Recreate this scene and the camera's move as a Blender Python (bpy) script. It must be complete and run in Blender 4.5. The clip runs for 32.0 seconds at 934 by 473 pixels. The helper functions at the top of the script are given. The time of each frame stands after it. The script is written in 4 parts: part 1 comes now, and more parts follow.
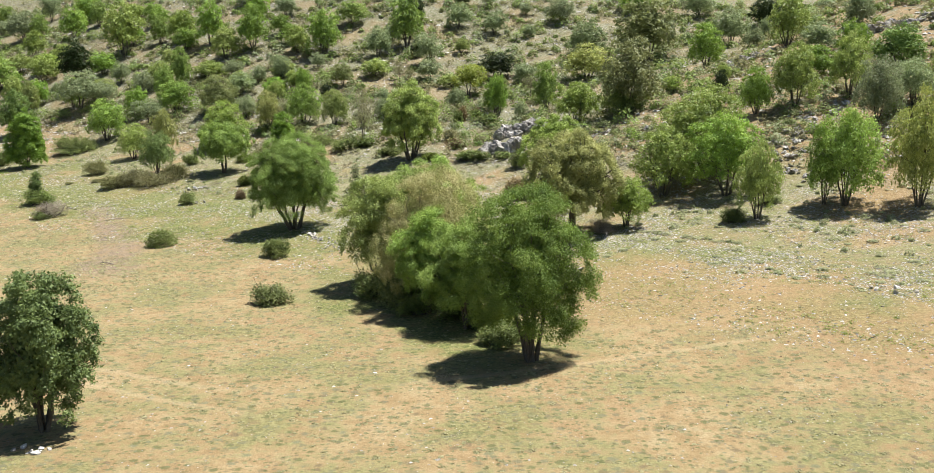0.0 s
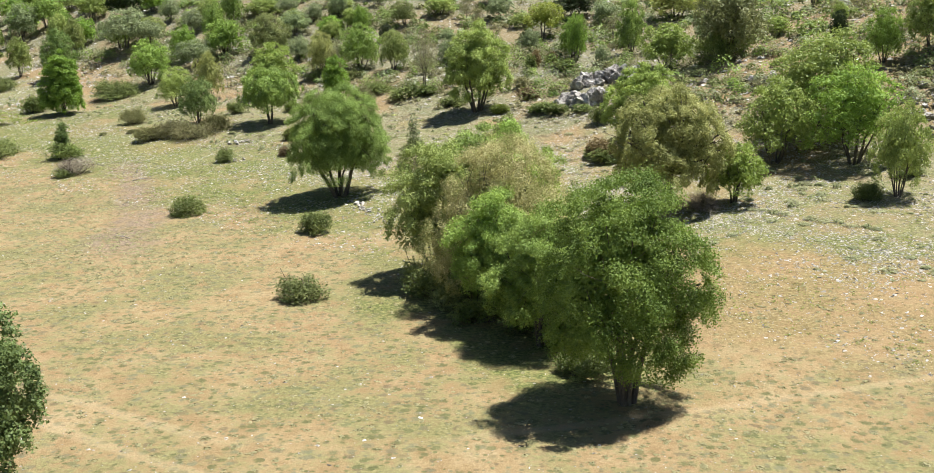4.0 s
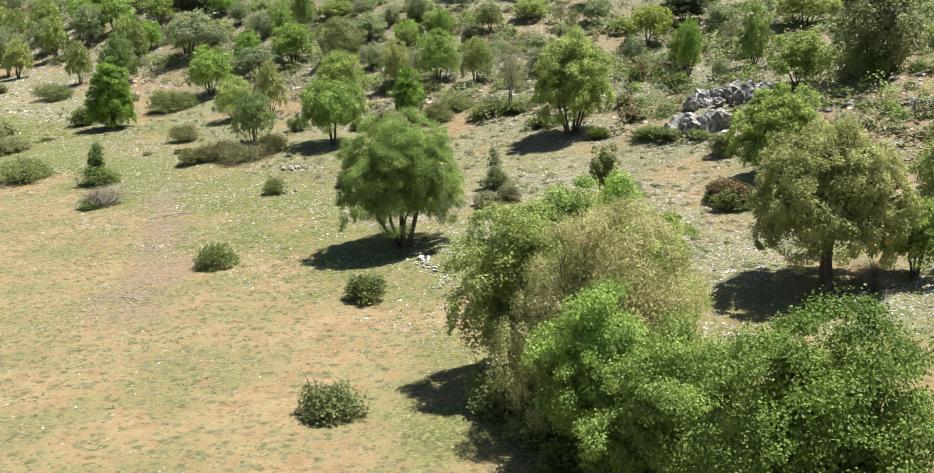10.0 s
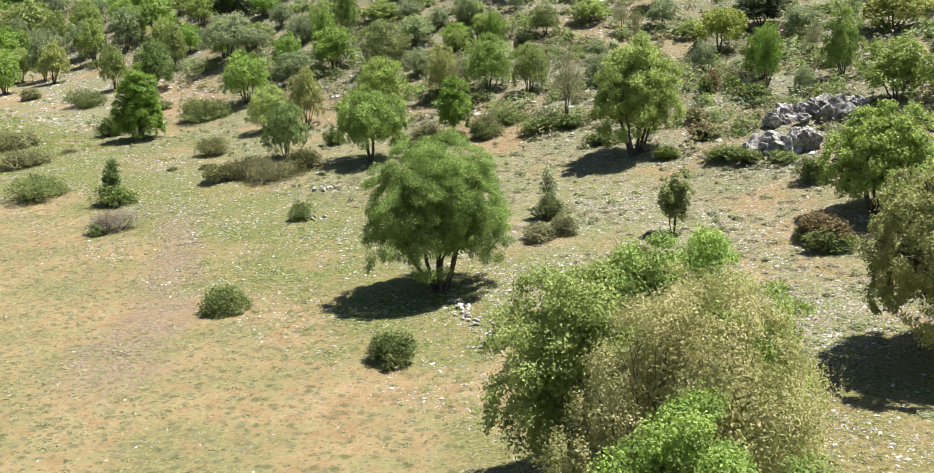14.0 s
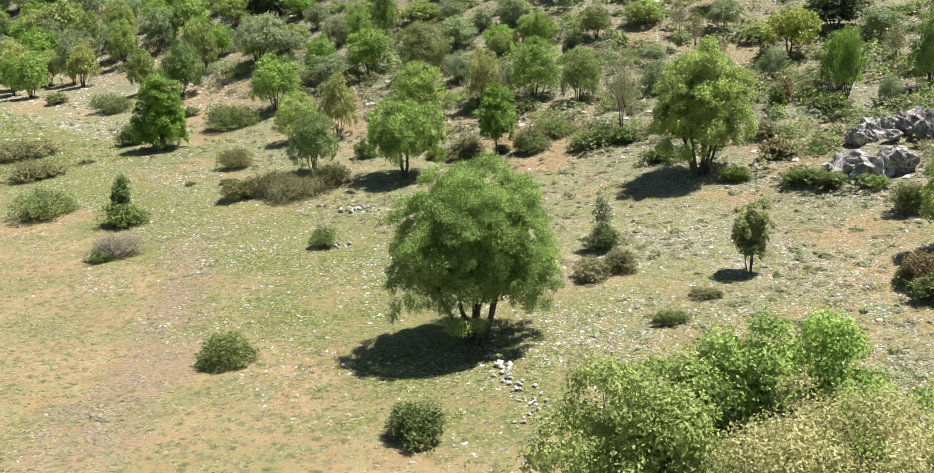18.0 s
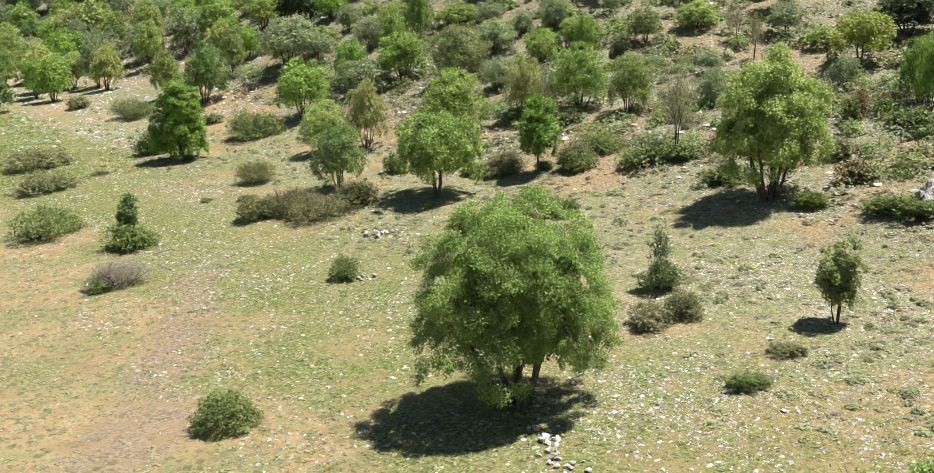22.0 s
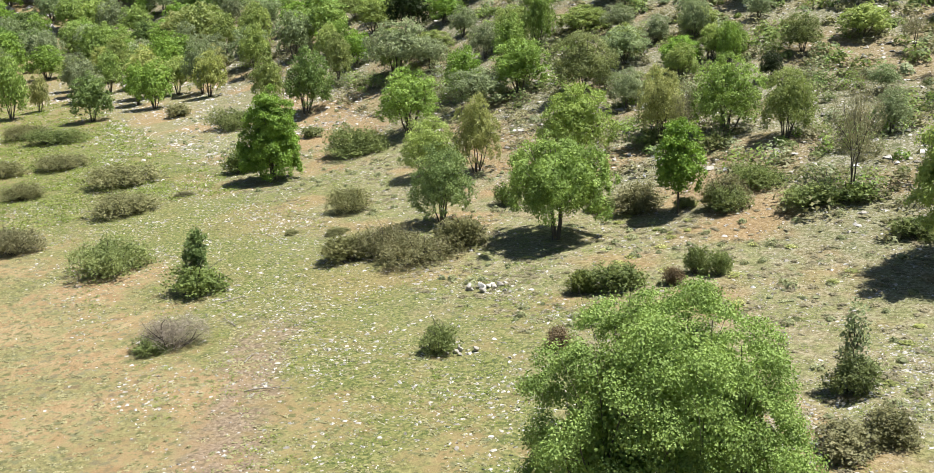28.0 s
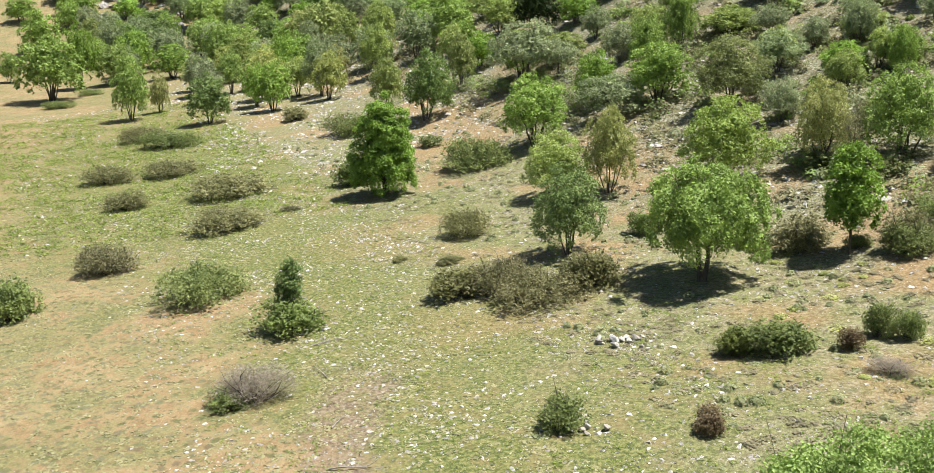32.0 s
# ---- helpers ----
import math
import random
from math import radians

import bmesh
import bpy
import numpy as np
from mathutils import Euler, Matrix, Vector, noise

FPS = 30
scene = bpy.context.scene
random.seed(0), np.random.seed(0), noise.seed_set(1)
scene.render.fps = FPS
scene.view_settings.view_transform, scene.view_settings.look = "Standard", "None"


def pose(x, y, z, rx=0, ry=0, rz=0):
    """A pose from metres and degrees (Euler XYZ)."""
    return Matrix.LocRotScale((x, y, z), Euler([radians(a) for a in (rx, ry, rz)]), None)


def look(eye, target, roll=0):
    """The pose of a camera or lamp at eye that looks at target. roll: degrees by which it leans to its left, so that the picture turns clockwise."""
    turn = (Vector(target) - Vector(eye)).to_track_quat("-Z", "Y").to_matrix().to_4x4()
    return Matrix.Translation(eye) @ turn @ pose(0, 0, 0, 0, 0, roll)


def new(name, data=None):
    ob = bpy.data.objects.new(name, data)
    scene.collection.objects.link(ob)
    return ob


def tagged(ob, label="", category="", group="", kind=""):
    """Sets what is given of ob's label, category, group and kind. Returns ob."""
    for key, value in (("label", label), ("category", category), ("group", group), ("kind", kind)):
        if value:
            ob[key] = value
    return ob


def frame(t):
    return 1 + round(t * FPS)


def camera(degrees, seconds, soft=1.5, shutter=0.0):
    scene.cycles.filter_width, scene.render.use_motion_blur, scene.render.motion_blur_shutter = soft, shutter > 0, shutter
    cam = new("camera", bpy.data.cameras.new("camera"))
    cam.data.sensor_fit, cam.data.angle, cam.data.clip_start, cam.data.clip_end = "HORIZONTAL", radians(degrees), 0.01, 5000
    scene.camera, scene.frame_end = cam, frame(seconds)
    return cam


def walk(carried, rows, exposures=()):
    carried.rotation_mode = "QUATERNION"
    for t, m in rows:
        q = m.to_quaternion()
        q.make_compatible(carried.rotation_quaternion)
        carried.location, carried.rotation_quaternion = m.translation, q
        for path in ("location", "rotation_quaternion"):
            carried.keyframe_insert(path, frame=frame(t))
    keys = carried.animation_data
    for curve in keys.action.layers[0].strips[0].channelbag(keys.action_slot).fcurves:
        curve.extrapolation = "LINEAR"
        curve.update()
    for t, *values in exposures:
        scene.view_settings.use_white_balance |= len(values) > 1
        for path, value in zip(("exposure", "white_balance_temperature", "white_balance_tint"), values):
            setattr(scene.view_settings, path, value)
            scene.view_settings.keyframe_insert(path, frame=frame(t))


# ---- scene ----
cam = camera(46.7, 32.0, soft=0.5)
METRES, EYE, TILT, LEAN, TURN = 63.38, 13.5, 2.75, -4.5, 0.0
ROWS = [
    (0.0, 0.0, 0.0, 0.0, -0.95, -12.35, 4.36),
    (0.5, 0.0005, 0.0273, -0.0008, -0.53, -12.3, 4.4),
    (1.0, 0.0005, 0.0528, -0.0015, -0.11, -12.27, 4.4),
    (1.5, 0.0007, 0.0763, -0.0021, 0.3, -12.47, 4.41),
    (2.0, 0.0004, 0.098, -0.003, 0.82, -13.5, 4.43),
    (2.5, -0.0, 0.1191, -0.0038, 1.58, -14.7, 4.45),
    (3.0, -0.0004, 0.14, -0.0043, 2.05, -15.38, 4.48),
    (3.5, -0.0011, 0.1603, -0.0053, 2.4, -15.4, 4.49),
    (5.5, -0.0045, 0.2363, -0.0078, 4.02, -15.3, 4.57),
    (6.0, -0.005, 0.2546, -0.0084, 4.47, -15.27, 4.58),
    (6.5, -0.0058, 0.2724, -0.009, 4.89, -15.23, 4.62),
    (7.0, -0.007, 0.2896, -0.0093, 5.31, -15.2, 4.63),
    (7.5, -0.008, 0.3067, -0.0098, 5.71, -15.17, 4.66),
    (8.0, -0.0097, 0.3235, -0.0103, 6.09, -15.15, 4.67),
    (8.5, -0.0112, 0.3407, -0.011, 6.45, -15.12, 4.69),
    (9.0, -0.0127, 0.3577, -0.0115, 6.81, -15.09, 4.71),
    (9.5, -0.0139, 0.3746, -0.0118, 7.17, -15.06, 4.74),
    (10.0, -0.0152, 0.3916, -0.0125, 7.55, -15.03, 4.74),
    (10.5, -0.0164, 0.4081, -0.0131, 7.85, -15.01, 4.78),
    (11.0, -0.0178, 0.4245, -0.0137, 8.19, -14.99, 4.78),
    (11.5, -0.0192, 0.4405, -0.014, 8.53, -14.96, 4.81),
    (12.0, -0.021, 0.4565, -0.0143, 8.89, -14.94, 4.84),
    (12.5, -0.0226, 0.4725, -0.0149, 9.25, -14.89, 4.87),
    (13.0, -0.0241, 0.4877, -0.0155, 9.6, -14.86, 4.9),
    (13.5, -0.0259, 0.5026, -0.0158, 10.04, -14.83, 4.92),
    (14.0, -0.0281, 0.5175, -0.0162, 10.46, -14.79, 4.95),
    (14.5, -0.0303, 0.5322, -0.0166, 10.85, -14.75, 4.97),
    (16.5, -0.04, 0.5876, -0.019, 12.08, -14.66, 5.02),
    (17.0, -0.0423, 0.6012, -0.0192, 12.35, -14.65, 5.04),
    (17.5, -0.0449, 0.6147, -0.0196, 12.6, -14.63, 5.05),
    (18.0, -0.0477, 0.628, -0.0199, 12.84, -14.61, 5.07),
    (18.5, -0.0504, 0.6407, -0.0203, 13.09, -14.59, 5.07),
    (19.0, -0.0528, 0.6527, -0.0207, 13.34, -14.57, 5.05),
    (19.5, -0.0558, 0.6641, -0.0208, 13.55, -14.56, 5.04),
    (20.0, -0.0588, 0.6759, -0.0209, 13.8, -14.54, 5.04),
    (20.5, -0.0619, 0.6873, -0.0211, 14.02, -14.51, 5.03),
    (21.0, -0.0653, 0.6989, -0.0211, 14.26, -14.5, 5.02),
    (21.5, -0.0688, 0.7107, -0.0211, 14.5, -14.47, 5.02),
    (22.0, -0.0721, 0.7229, -0.0213, 14.8, -14.45, 5.02),
    (22.5, -0.0757, 0.7352, -0.0214, 15.06, -14.43, 5.03),
    (23.0, -0.0793, 0.7477, -0.0216, 15.32, -14.4, 5.05),
    (23.5, -0.0828, 0.7603, -0.022, 15.59, -14.36, 5.06),
    (24.0, -0.0865, 0.7726, -0.0222, 15.88, -14.34, 5.07),
    (24.5, -0.0904, 0.7852, -0.0225, 16.23, -14.31, 5.1),
    (26.5, -0.1063, 0.8384, -0.0235, 18.03, -14.16, 5.17),
    (27.0, -0.1104, 0.8509, -0.0236, 18.85, -14.08, 5.19),
    (27.5, -0.1146, 0.8632, -0.0234, 19.96, -13.99, 5.23),
    (28.0, -0.1191, 0.8759, -0.0234, 21.12, -13.88, 5.23),
    (28.5, -0.1239, 0.8884, -0.0234, 22.26, -13.79, 5.25),
    (29.0, -0.1288, 0.901, -0.0233, 23.39, -13.69, 5.26),
    (29.5, -0.1339, 0.9137, -0.0235, 24.42, -13.61, 5.28),
    (30.0, -0.1393, 0.9265, -0.0234, 25.35, -13.55, 5.28),
    (30.5, -0.145, 0.9393, -0.0234, 26.17, -13.5, 5.3),
    (31.0, -0.1508, 0.9523, -0.0235, 26.82, -13.45, 5.31),
    (31.5, -0.1569, 0.9648, -0.0237, 27.34, -13.41, 5.32),
    (32.0, -0.1629, 0.9773, -0.0241, 27.89, -13.36, 5.32),
]
walk(cam, [(t, pose(0, 0, EYE, TILT, LEAN, TURN) @ pose(METRES * x, METRES * y, METRES * z, 90 + pitch, roll, yaw)) for t, x, y, z, yaw, pitch, roll in ROWS], ((0.0, 1.02), (32.0, 1.02)))

# ---- world and sun ----
SUN_DIR = Vector((0.33, 0.16, 1.0)).normalized()
world = bpy.data.worlds.new("sky")
scene.world = world
world.use_nodes = True
wt = world.node_tree
wt.nodes.clear()
sky = wt.nodes.new("ShaderNodeTexSky")
sky.sky_type, sky.sun_disc = "NISHITA", False
sky.sun_elevation = math.asin(SUN_DIR.z)
sky.sun_rotation = math.atan2(SUN_DIR.x, SUN_DIR.y)
sky.altitude = 900
bg = wt.nodes.new("ShaderNodeBackground")
bg.inputs["Strength"].default_value = 0.05
wo = wt.nodes.new("ShaderNodeOutputWorld")
wt.links.new(sky.outputs["Color"], bg.inputs["Color"])
wt.links.new(bg.outputs["Background"], wo.inputs["Surface"])
sun_data = bpy.data.lights.new("sun", "SUN")
sun_data.energy, sun_data.angle, sun_data.color = 5.0, radians(0.53), (1.0, 0.965, 0.925)
sun = new("sun", sun_data)
sun.matrix_world = look(SUN_DIR * 300, (0, 0, 0))


# ---- materials ----
class Mat:
    """A node material under construction."""

    def __init__(self, name):
        self.m = bpy.data.materials.new(name)
        self.m.use_nodes = True
        self.t = self.m.node_tree
        self.t.nodes.clear()

    def n(self, kind):
        return self.t.nodes.new("ShaderNode" + kind)

    def put(self, sock, v):
        if isinstance(v, bpy.types.NodeSocket):
            self.t.links.new(v, sock)
        elif v is not None:
            sock.default_value = v

    def math(self, op, a, b=None, c=None, clamp=False):
        node = self.n("Math")
        node.operation, node.use_clamp = op, clamp
        for i, v in enumerate((a, b, c)):
            self.put(node.inputs[i], v)
        return node.outputs[0]

    def mapr(self, v, a, b, c=0.0, d=1.0, smooth=True):
        node = self.n("MapRange")
        node.interpolation_type = "SMOOTHSTEP" if smooth else "LINEAR"
        for i, x in enumerate((v, a, b, c, d)):
            self.put(node.inputs[i], x)
        return node.outputs[0]

    def noise(self, vec, scale, detail=4.0, rough=0.55, out="Fac", dist=0.0):
        node = self.n("TexNoise")
        self.put(node.inputs["Vector"], vec)
        self.put(node.inputs["Scale"], scale)
        self.put(node.inputs["Detail"], detail)
        self.put(node.inputs["Roughness"], rough)
        self.put(node.inputs["Distortion"], dist)
        return node.outputs[out]

    def voro(self, vec, scale, feature="F1", out="Distance"):
        node = self.n("TexVoronoi")
        node.feature = feature
        self.put(node.inputs["Vector"], vec)
        self.put(node.inputs["Scale"], scale)
        return node.outputs[out]

    def mix(self, f, a, b, blend="MIX"):
        node = self.n("Mix")
        node.data_type, node.blend_type = "RGBA", blend
        self.put(node.inputs[0], f)
        self.put(node.inputs[6], (*a, 1) if isinstance(a, tuple) else a)
        self.put(node.inputs[7], (*b, 1) if isinstance(b, tuple) else b)
        return node.outputs[2]

    def ramp(self, f, *stops):
        node = self.n("ValToRGB")
        els = node.color_ramp.elements
        for i, (p, c) in enumerate(stops):
            e = els[i] if i < 2 else els.new(p)
            e.position, e.color = p, (*c, 1)
        self.put(node.inputs[0], f)
        return node.outputs[0]

    def hsv(self, c, h=None, s=None, v=None):
        node = self.n("HueSaturation")
        self.put(node.inputs["Hue"], h)
        self.put(node.inputs["Saturation"], s)
        self.put(node.inputs["Value"], v)
        self.put(node.inputs["Color"], c)
        return node.outputs[0]

    def bump(self, h, strength=0.5, distance=0.02, normal=None):
        node = self.n("Bump")
        self.put(node.inputs["Strength"], strength)
        self.put(node.inputs["Distance"], distance)
        self.put(node.inputs["Height"], h)
        self.put(node.inputs["Normal"], normal)
        return node.outputs[0]

    def pos(self):
        return self.n("NewGeometry").outputs["Position"]

    def island(self):
        return self.n("NewGeometry").outputs["Random Per Island"]

    def obj(self):
        return self.n("TexCoord").outputs["Object"]

    def rand(self):
        return self.n("ObjectInfo").outputs["Random"]

    def done(self, color, rough=0.85, normal=None, spec=0.3):
        b = self.n("BsdfPrincipled")
        self.put(b.inputs["Base Color"], (*color, 1) if isinstance(color, tuple) else color)
        self.put(b.inputs["Roughness"], rough)
        self.put(b.inputs["Specular IOR Level"], spec)
        self.put(b.inputs["Normal"], normal)
        o = self.n("OutputMaterial")
        self.t.links.new(b.outputs[0], o.inputs[0])
        return self.m


def leaf_material(name, dark, light, tip, gloss=0.5, trans=0.28):
    """Leaves: colour varies leaf by leaf, bough by bough and tree by tree; light shines through them."""
    m = Mat(name)
    per = m.island()
    bough = m.noise(m.obj(), 0.9, 3.0)
    f = m.math("ADD", m.math("ADD", m.math("MULTIPLY", per, 0.30), 0.10), m.math("MULTIPLY", m.mapr(bough, 0.35, 0.65), 0.45))
    c = m.ramp(f, (0.0, dark), (0.55, light), (1.0, tip))
    c = m.hsv(c, m.mapr(m.rand(), 0, 1, 0.487, 0.503, False), m.mapr(m.rand(), 0, 1, 0.86, 1.0, False), m.mapr(m.math("FRACT", m.math("MULTIPLY", m.rand(), 7.3)), 0, 1, 0.85, 1.15, False))
    b = m.n("BsdfPrincipled")
    m.put(b.inputs["Base Color"], c)
    m.put(b.inputs["Roughness"], gloss)
    m.put(b.inputs["Specular IOR Level"], 0.15)
    tr = m.n("BsdfTranslucent")
    m.put(tr.inputs["Color"], m.hsv(c, 0.49, 1.1, 1.5))
    mx = m.n("MixShader")
    m.put(mx.inputs[0], trans)
    m.t.links.new(b.outputs[0], mx.inputs[1])
    m.t.links.new(tr.outputs[0], mx.inputs[2])
    o = m.n("OutputMaterial")
    m.t.links.new(mx.outputs[0], o.inputs[0])
    return m.m


LEAF = {
    "green": leaf_material("leaf_green", (0.079, 0.136, 0.023), (0.200, 0.315, 0.056), (0.371, 0.513, 0.114)),
    "bright": leaf_material("leaf_fresh_green", (0.090, 0.152, 0.029), (0.230, 0.349, 0.067), (0.432, 0.581, 0.147)),
    "light": leaf_material("leaf_light_green", (0.127, 0.184, 0.042), (0.263, 0.348, 0.081), (0.381, 0.460, 0.139)),
    "lime": leaf_material("leaf_lime_green", (0.159, 0.207, 0.031), (0.307, 0.372, 0.064), (0.419, 0.466, 0.122)),
    "dark": leaf_material("leaf_deep_green", (0.057, 0.105, 0.027), (0.144, 0.227, 0.056), (0.266, 0.368, 0.108)),
    "grey": leaf_material("leaf_grey_green", (0.116, 0.153, 0.069), (0.235, 0.296, 0.135), (0.389, 0.447, 0.244)),
    "olive": leaf_material("leaf_olive", (0.129, 0.157, 0.040), (0.314, 0.358, 0.099), (0.509, 0.528, 0.191)),
    "brown": leaf_material("leaf_brown_green", (0.095, 0.119, 0.041), (0.202, 0.241, 0.079), (0.320, 0.352, 0.139)),
    "haw": leaf_material("leaf_faded_blossom", (0.169, 0.205, 0.060), (0.391, 0.390, 0.149), (0.661, 0.595, 0.345)),
    "thyme": leaf_material("thyme_mound", (0.180, 0.171, 0.094), (0.294, 0.273, 0.149), (0.414, 0.374, 0.226), gloss=0.7),
    "vivid": leaf_material("leaf_vivid_green", (0.080, 0.145, 0.022), (0.196, 0.325, 0.055), (0.330, 0.485, 0.112)),
    "deep": leaf_material("leaf_full_green", (0.056, 0.101, 0.019), (0.148, 0.224, 0.044), (0.273, 0.370, 0.094)),
    "cedar": leaf_material("leaf_blackish_green", (0.019, 0.034, 0.011), (0.037, 0.059, 0.018), (0.067, 0.090, 0.029)),
    "bare": leaf_material("twig_grey_green", (0.146, 0.153, 0.071), (0.245, 0.241, 0.117), (0.349, 0.324, 0.184)),
    "b_dark": leaf_material("bush_leaf_dark", (0.078, 0.114, 0.034), (0.163, 0.213, 0.059), (0.296, 0.346, 0.113)),
    "b_round": leaf_material("bush_leaf_green", (0.065, 0.095, 0.022), (0.130, 0.175, 0.042), (0.215, 0.260, 0.075)),
    "b_green": leaf_material("bush_leaf_bright", (0.081, 0.113, 0.025), (0.154, 0.200, 0.036), (0.237, 0.269, 0.073)),
    "b_grey": leaf_material("bush_leaf_grey", (0.114, 0.121, 0.049), (0.212, 0.215, 0.090), (0.352, 0.339, 0.171)),
    "b_brown": leaf_material("bush_leaf_brownish", (0.089, 0.096, 0.034), (0.173, 0.176, 0.067), (0.292, 0.282, 0.125)),
    "b_red": leaf_material("bush_leaf_reddish", (0.095, 0.072, 0.031), (0.188, 0.148, 0.060), (0.308, 0.247, 0.102)),
    "b_dry": leaf_material("bush_twig_dry", (0.184, 0.155, 0.115), (0.308, 0.268, 0.209), (0.443, 0.395, 0.321)),
    "tuft": leaf_material("grass_blades", (0.199, 0.201, 0.093), (0.314, 0.302, 0.147), (0.430, 0.392, 0.211), trans=0.25, gloss=0.7),
    "sward": leaf_material("fresh_grass_blades", (0.098, 0.157, 0.022), (0.172, 0.243, 0.034), (0.271, 0.322, 0.062), trans=0.25, gloss=0.7),
    "cushion": leaf_material("cushion_plant", (0.157, 0.185, 0.087), (0.255, 0.282, 0.139), (0.357, 0.375, 0.204), gloss=0.7),
}


def bark_material():
    m = Mat("bark")
    p = m.obj()
    st = m.n("Mapping")
    m.put(st.inputs["Vector"], p)
    m.put(st.inputs["Scale"], (14.0, 14.0, 2.5))
    g = m.noise(st.outputs[0], 1.0, 5.0, 0.65)
    big = m.noise(p, 1.5, 3.0)
    c = m.ramp(g, (0.25, (0.035, 0.028, 0.021)), (0.55, (0.10, 0.085, 0.065)), (0.85, (0.21, 0.19, 0.155)))
    c = m.mix(m.mapr(big, 0.45, 0.75, 0, 0.5), c, (0.16, 0.16, 0.12))
    return m.done(c, 0.9, m.bump(g, 0.9, 0.03))


def rock_material():
    m = Mat("limestone")
    p = m.pos()
    a = m.noise(p, 1.6, 6.0, 0.62)
    warp = m.n("VectorMath")
    warp.operation = "MULTIPLY_ADD"
    m.put(warp.inputs[0], m.noise(p, 1.9, 5.0, 0.65, "Color"))
    m.put(warp.inputs[1], (1.000, 1.004, 1.248))
    m.put(warp.inputs[2], p)
    crack = m.voro(warp.outputs[0], 2.4, "DISTANCE_TO_EDGE")
    grain = m.noise(p, 14.0, 4.0, 0.7)
    c = m.ramp(a, (0.34, (0.178, 0.168, 0.152)), (0.5, (0.374, 0.356, 0.327)), (0.64, (0.581, 0.557, 0.511)))
    c = m.mix(m.mapr(grain, 0.52, 0.72, 0, 0.4), c, (0.234, 0.219, 0.193))
    c = m.mix(m.mapr(m.noise(p, 3.1, 4.0), 0.58, 0.72, 0, 0.5), c, (0.337, 0.247, 0.157))
    c = m.mix(m.mapr(crack, 0.0, 0.06, 0.7, 0.0), c, (0.066, 0.060, 0.048))
    h = m.math("ADD", m.math("MULTIPLY", m.mapr(crack, 0.0, 0.09), 0.6), m.math("MULTIPLY", grain, 0.35))
    return m.done(c, 0.9, m.bump(h, 1.0, 0.16))


def stone_material():
    m = Mat("loose_stone")
    tone = m.math("FRACT", m.math("ADD", m.island(), m.rand()))
    c = m.ramp(tone, (0.0, (0.270, 0.250, 0.212)), (0.3, (0.380, 0.358, 0.312)), (0.75, (0.480, 0.462, 0.420)), (1.0, (0.550, 0.538, 0.505)))
    g = m.noise(m.pos(), 22.0, 4.0, 0.7)
    c = m.mix(m.mapr(g, 0.45, 0.7, 0, 0.55), c, (0.165, 0.148, 0.118))
    return m.done(c, 0.9, m.bump(g, 0.8, 0.03))


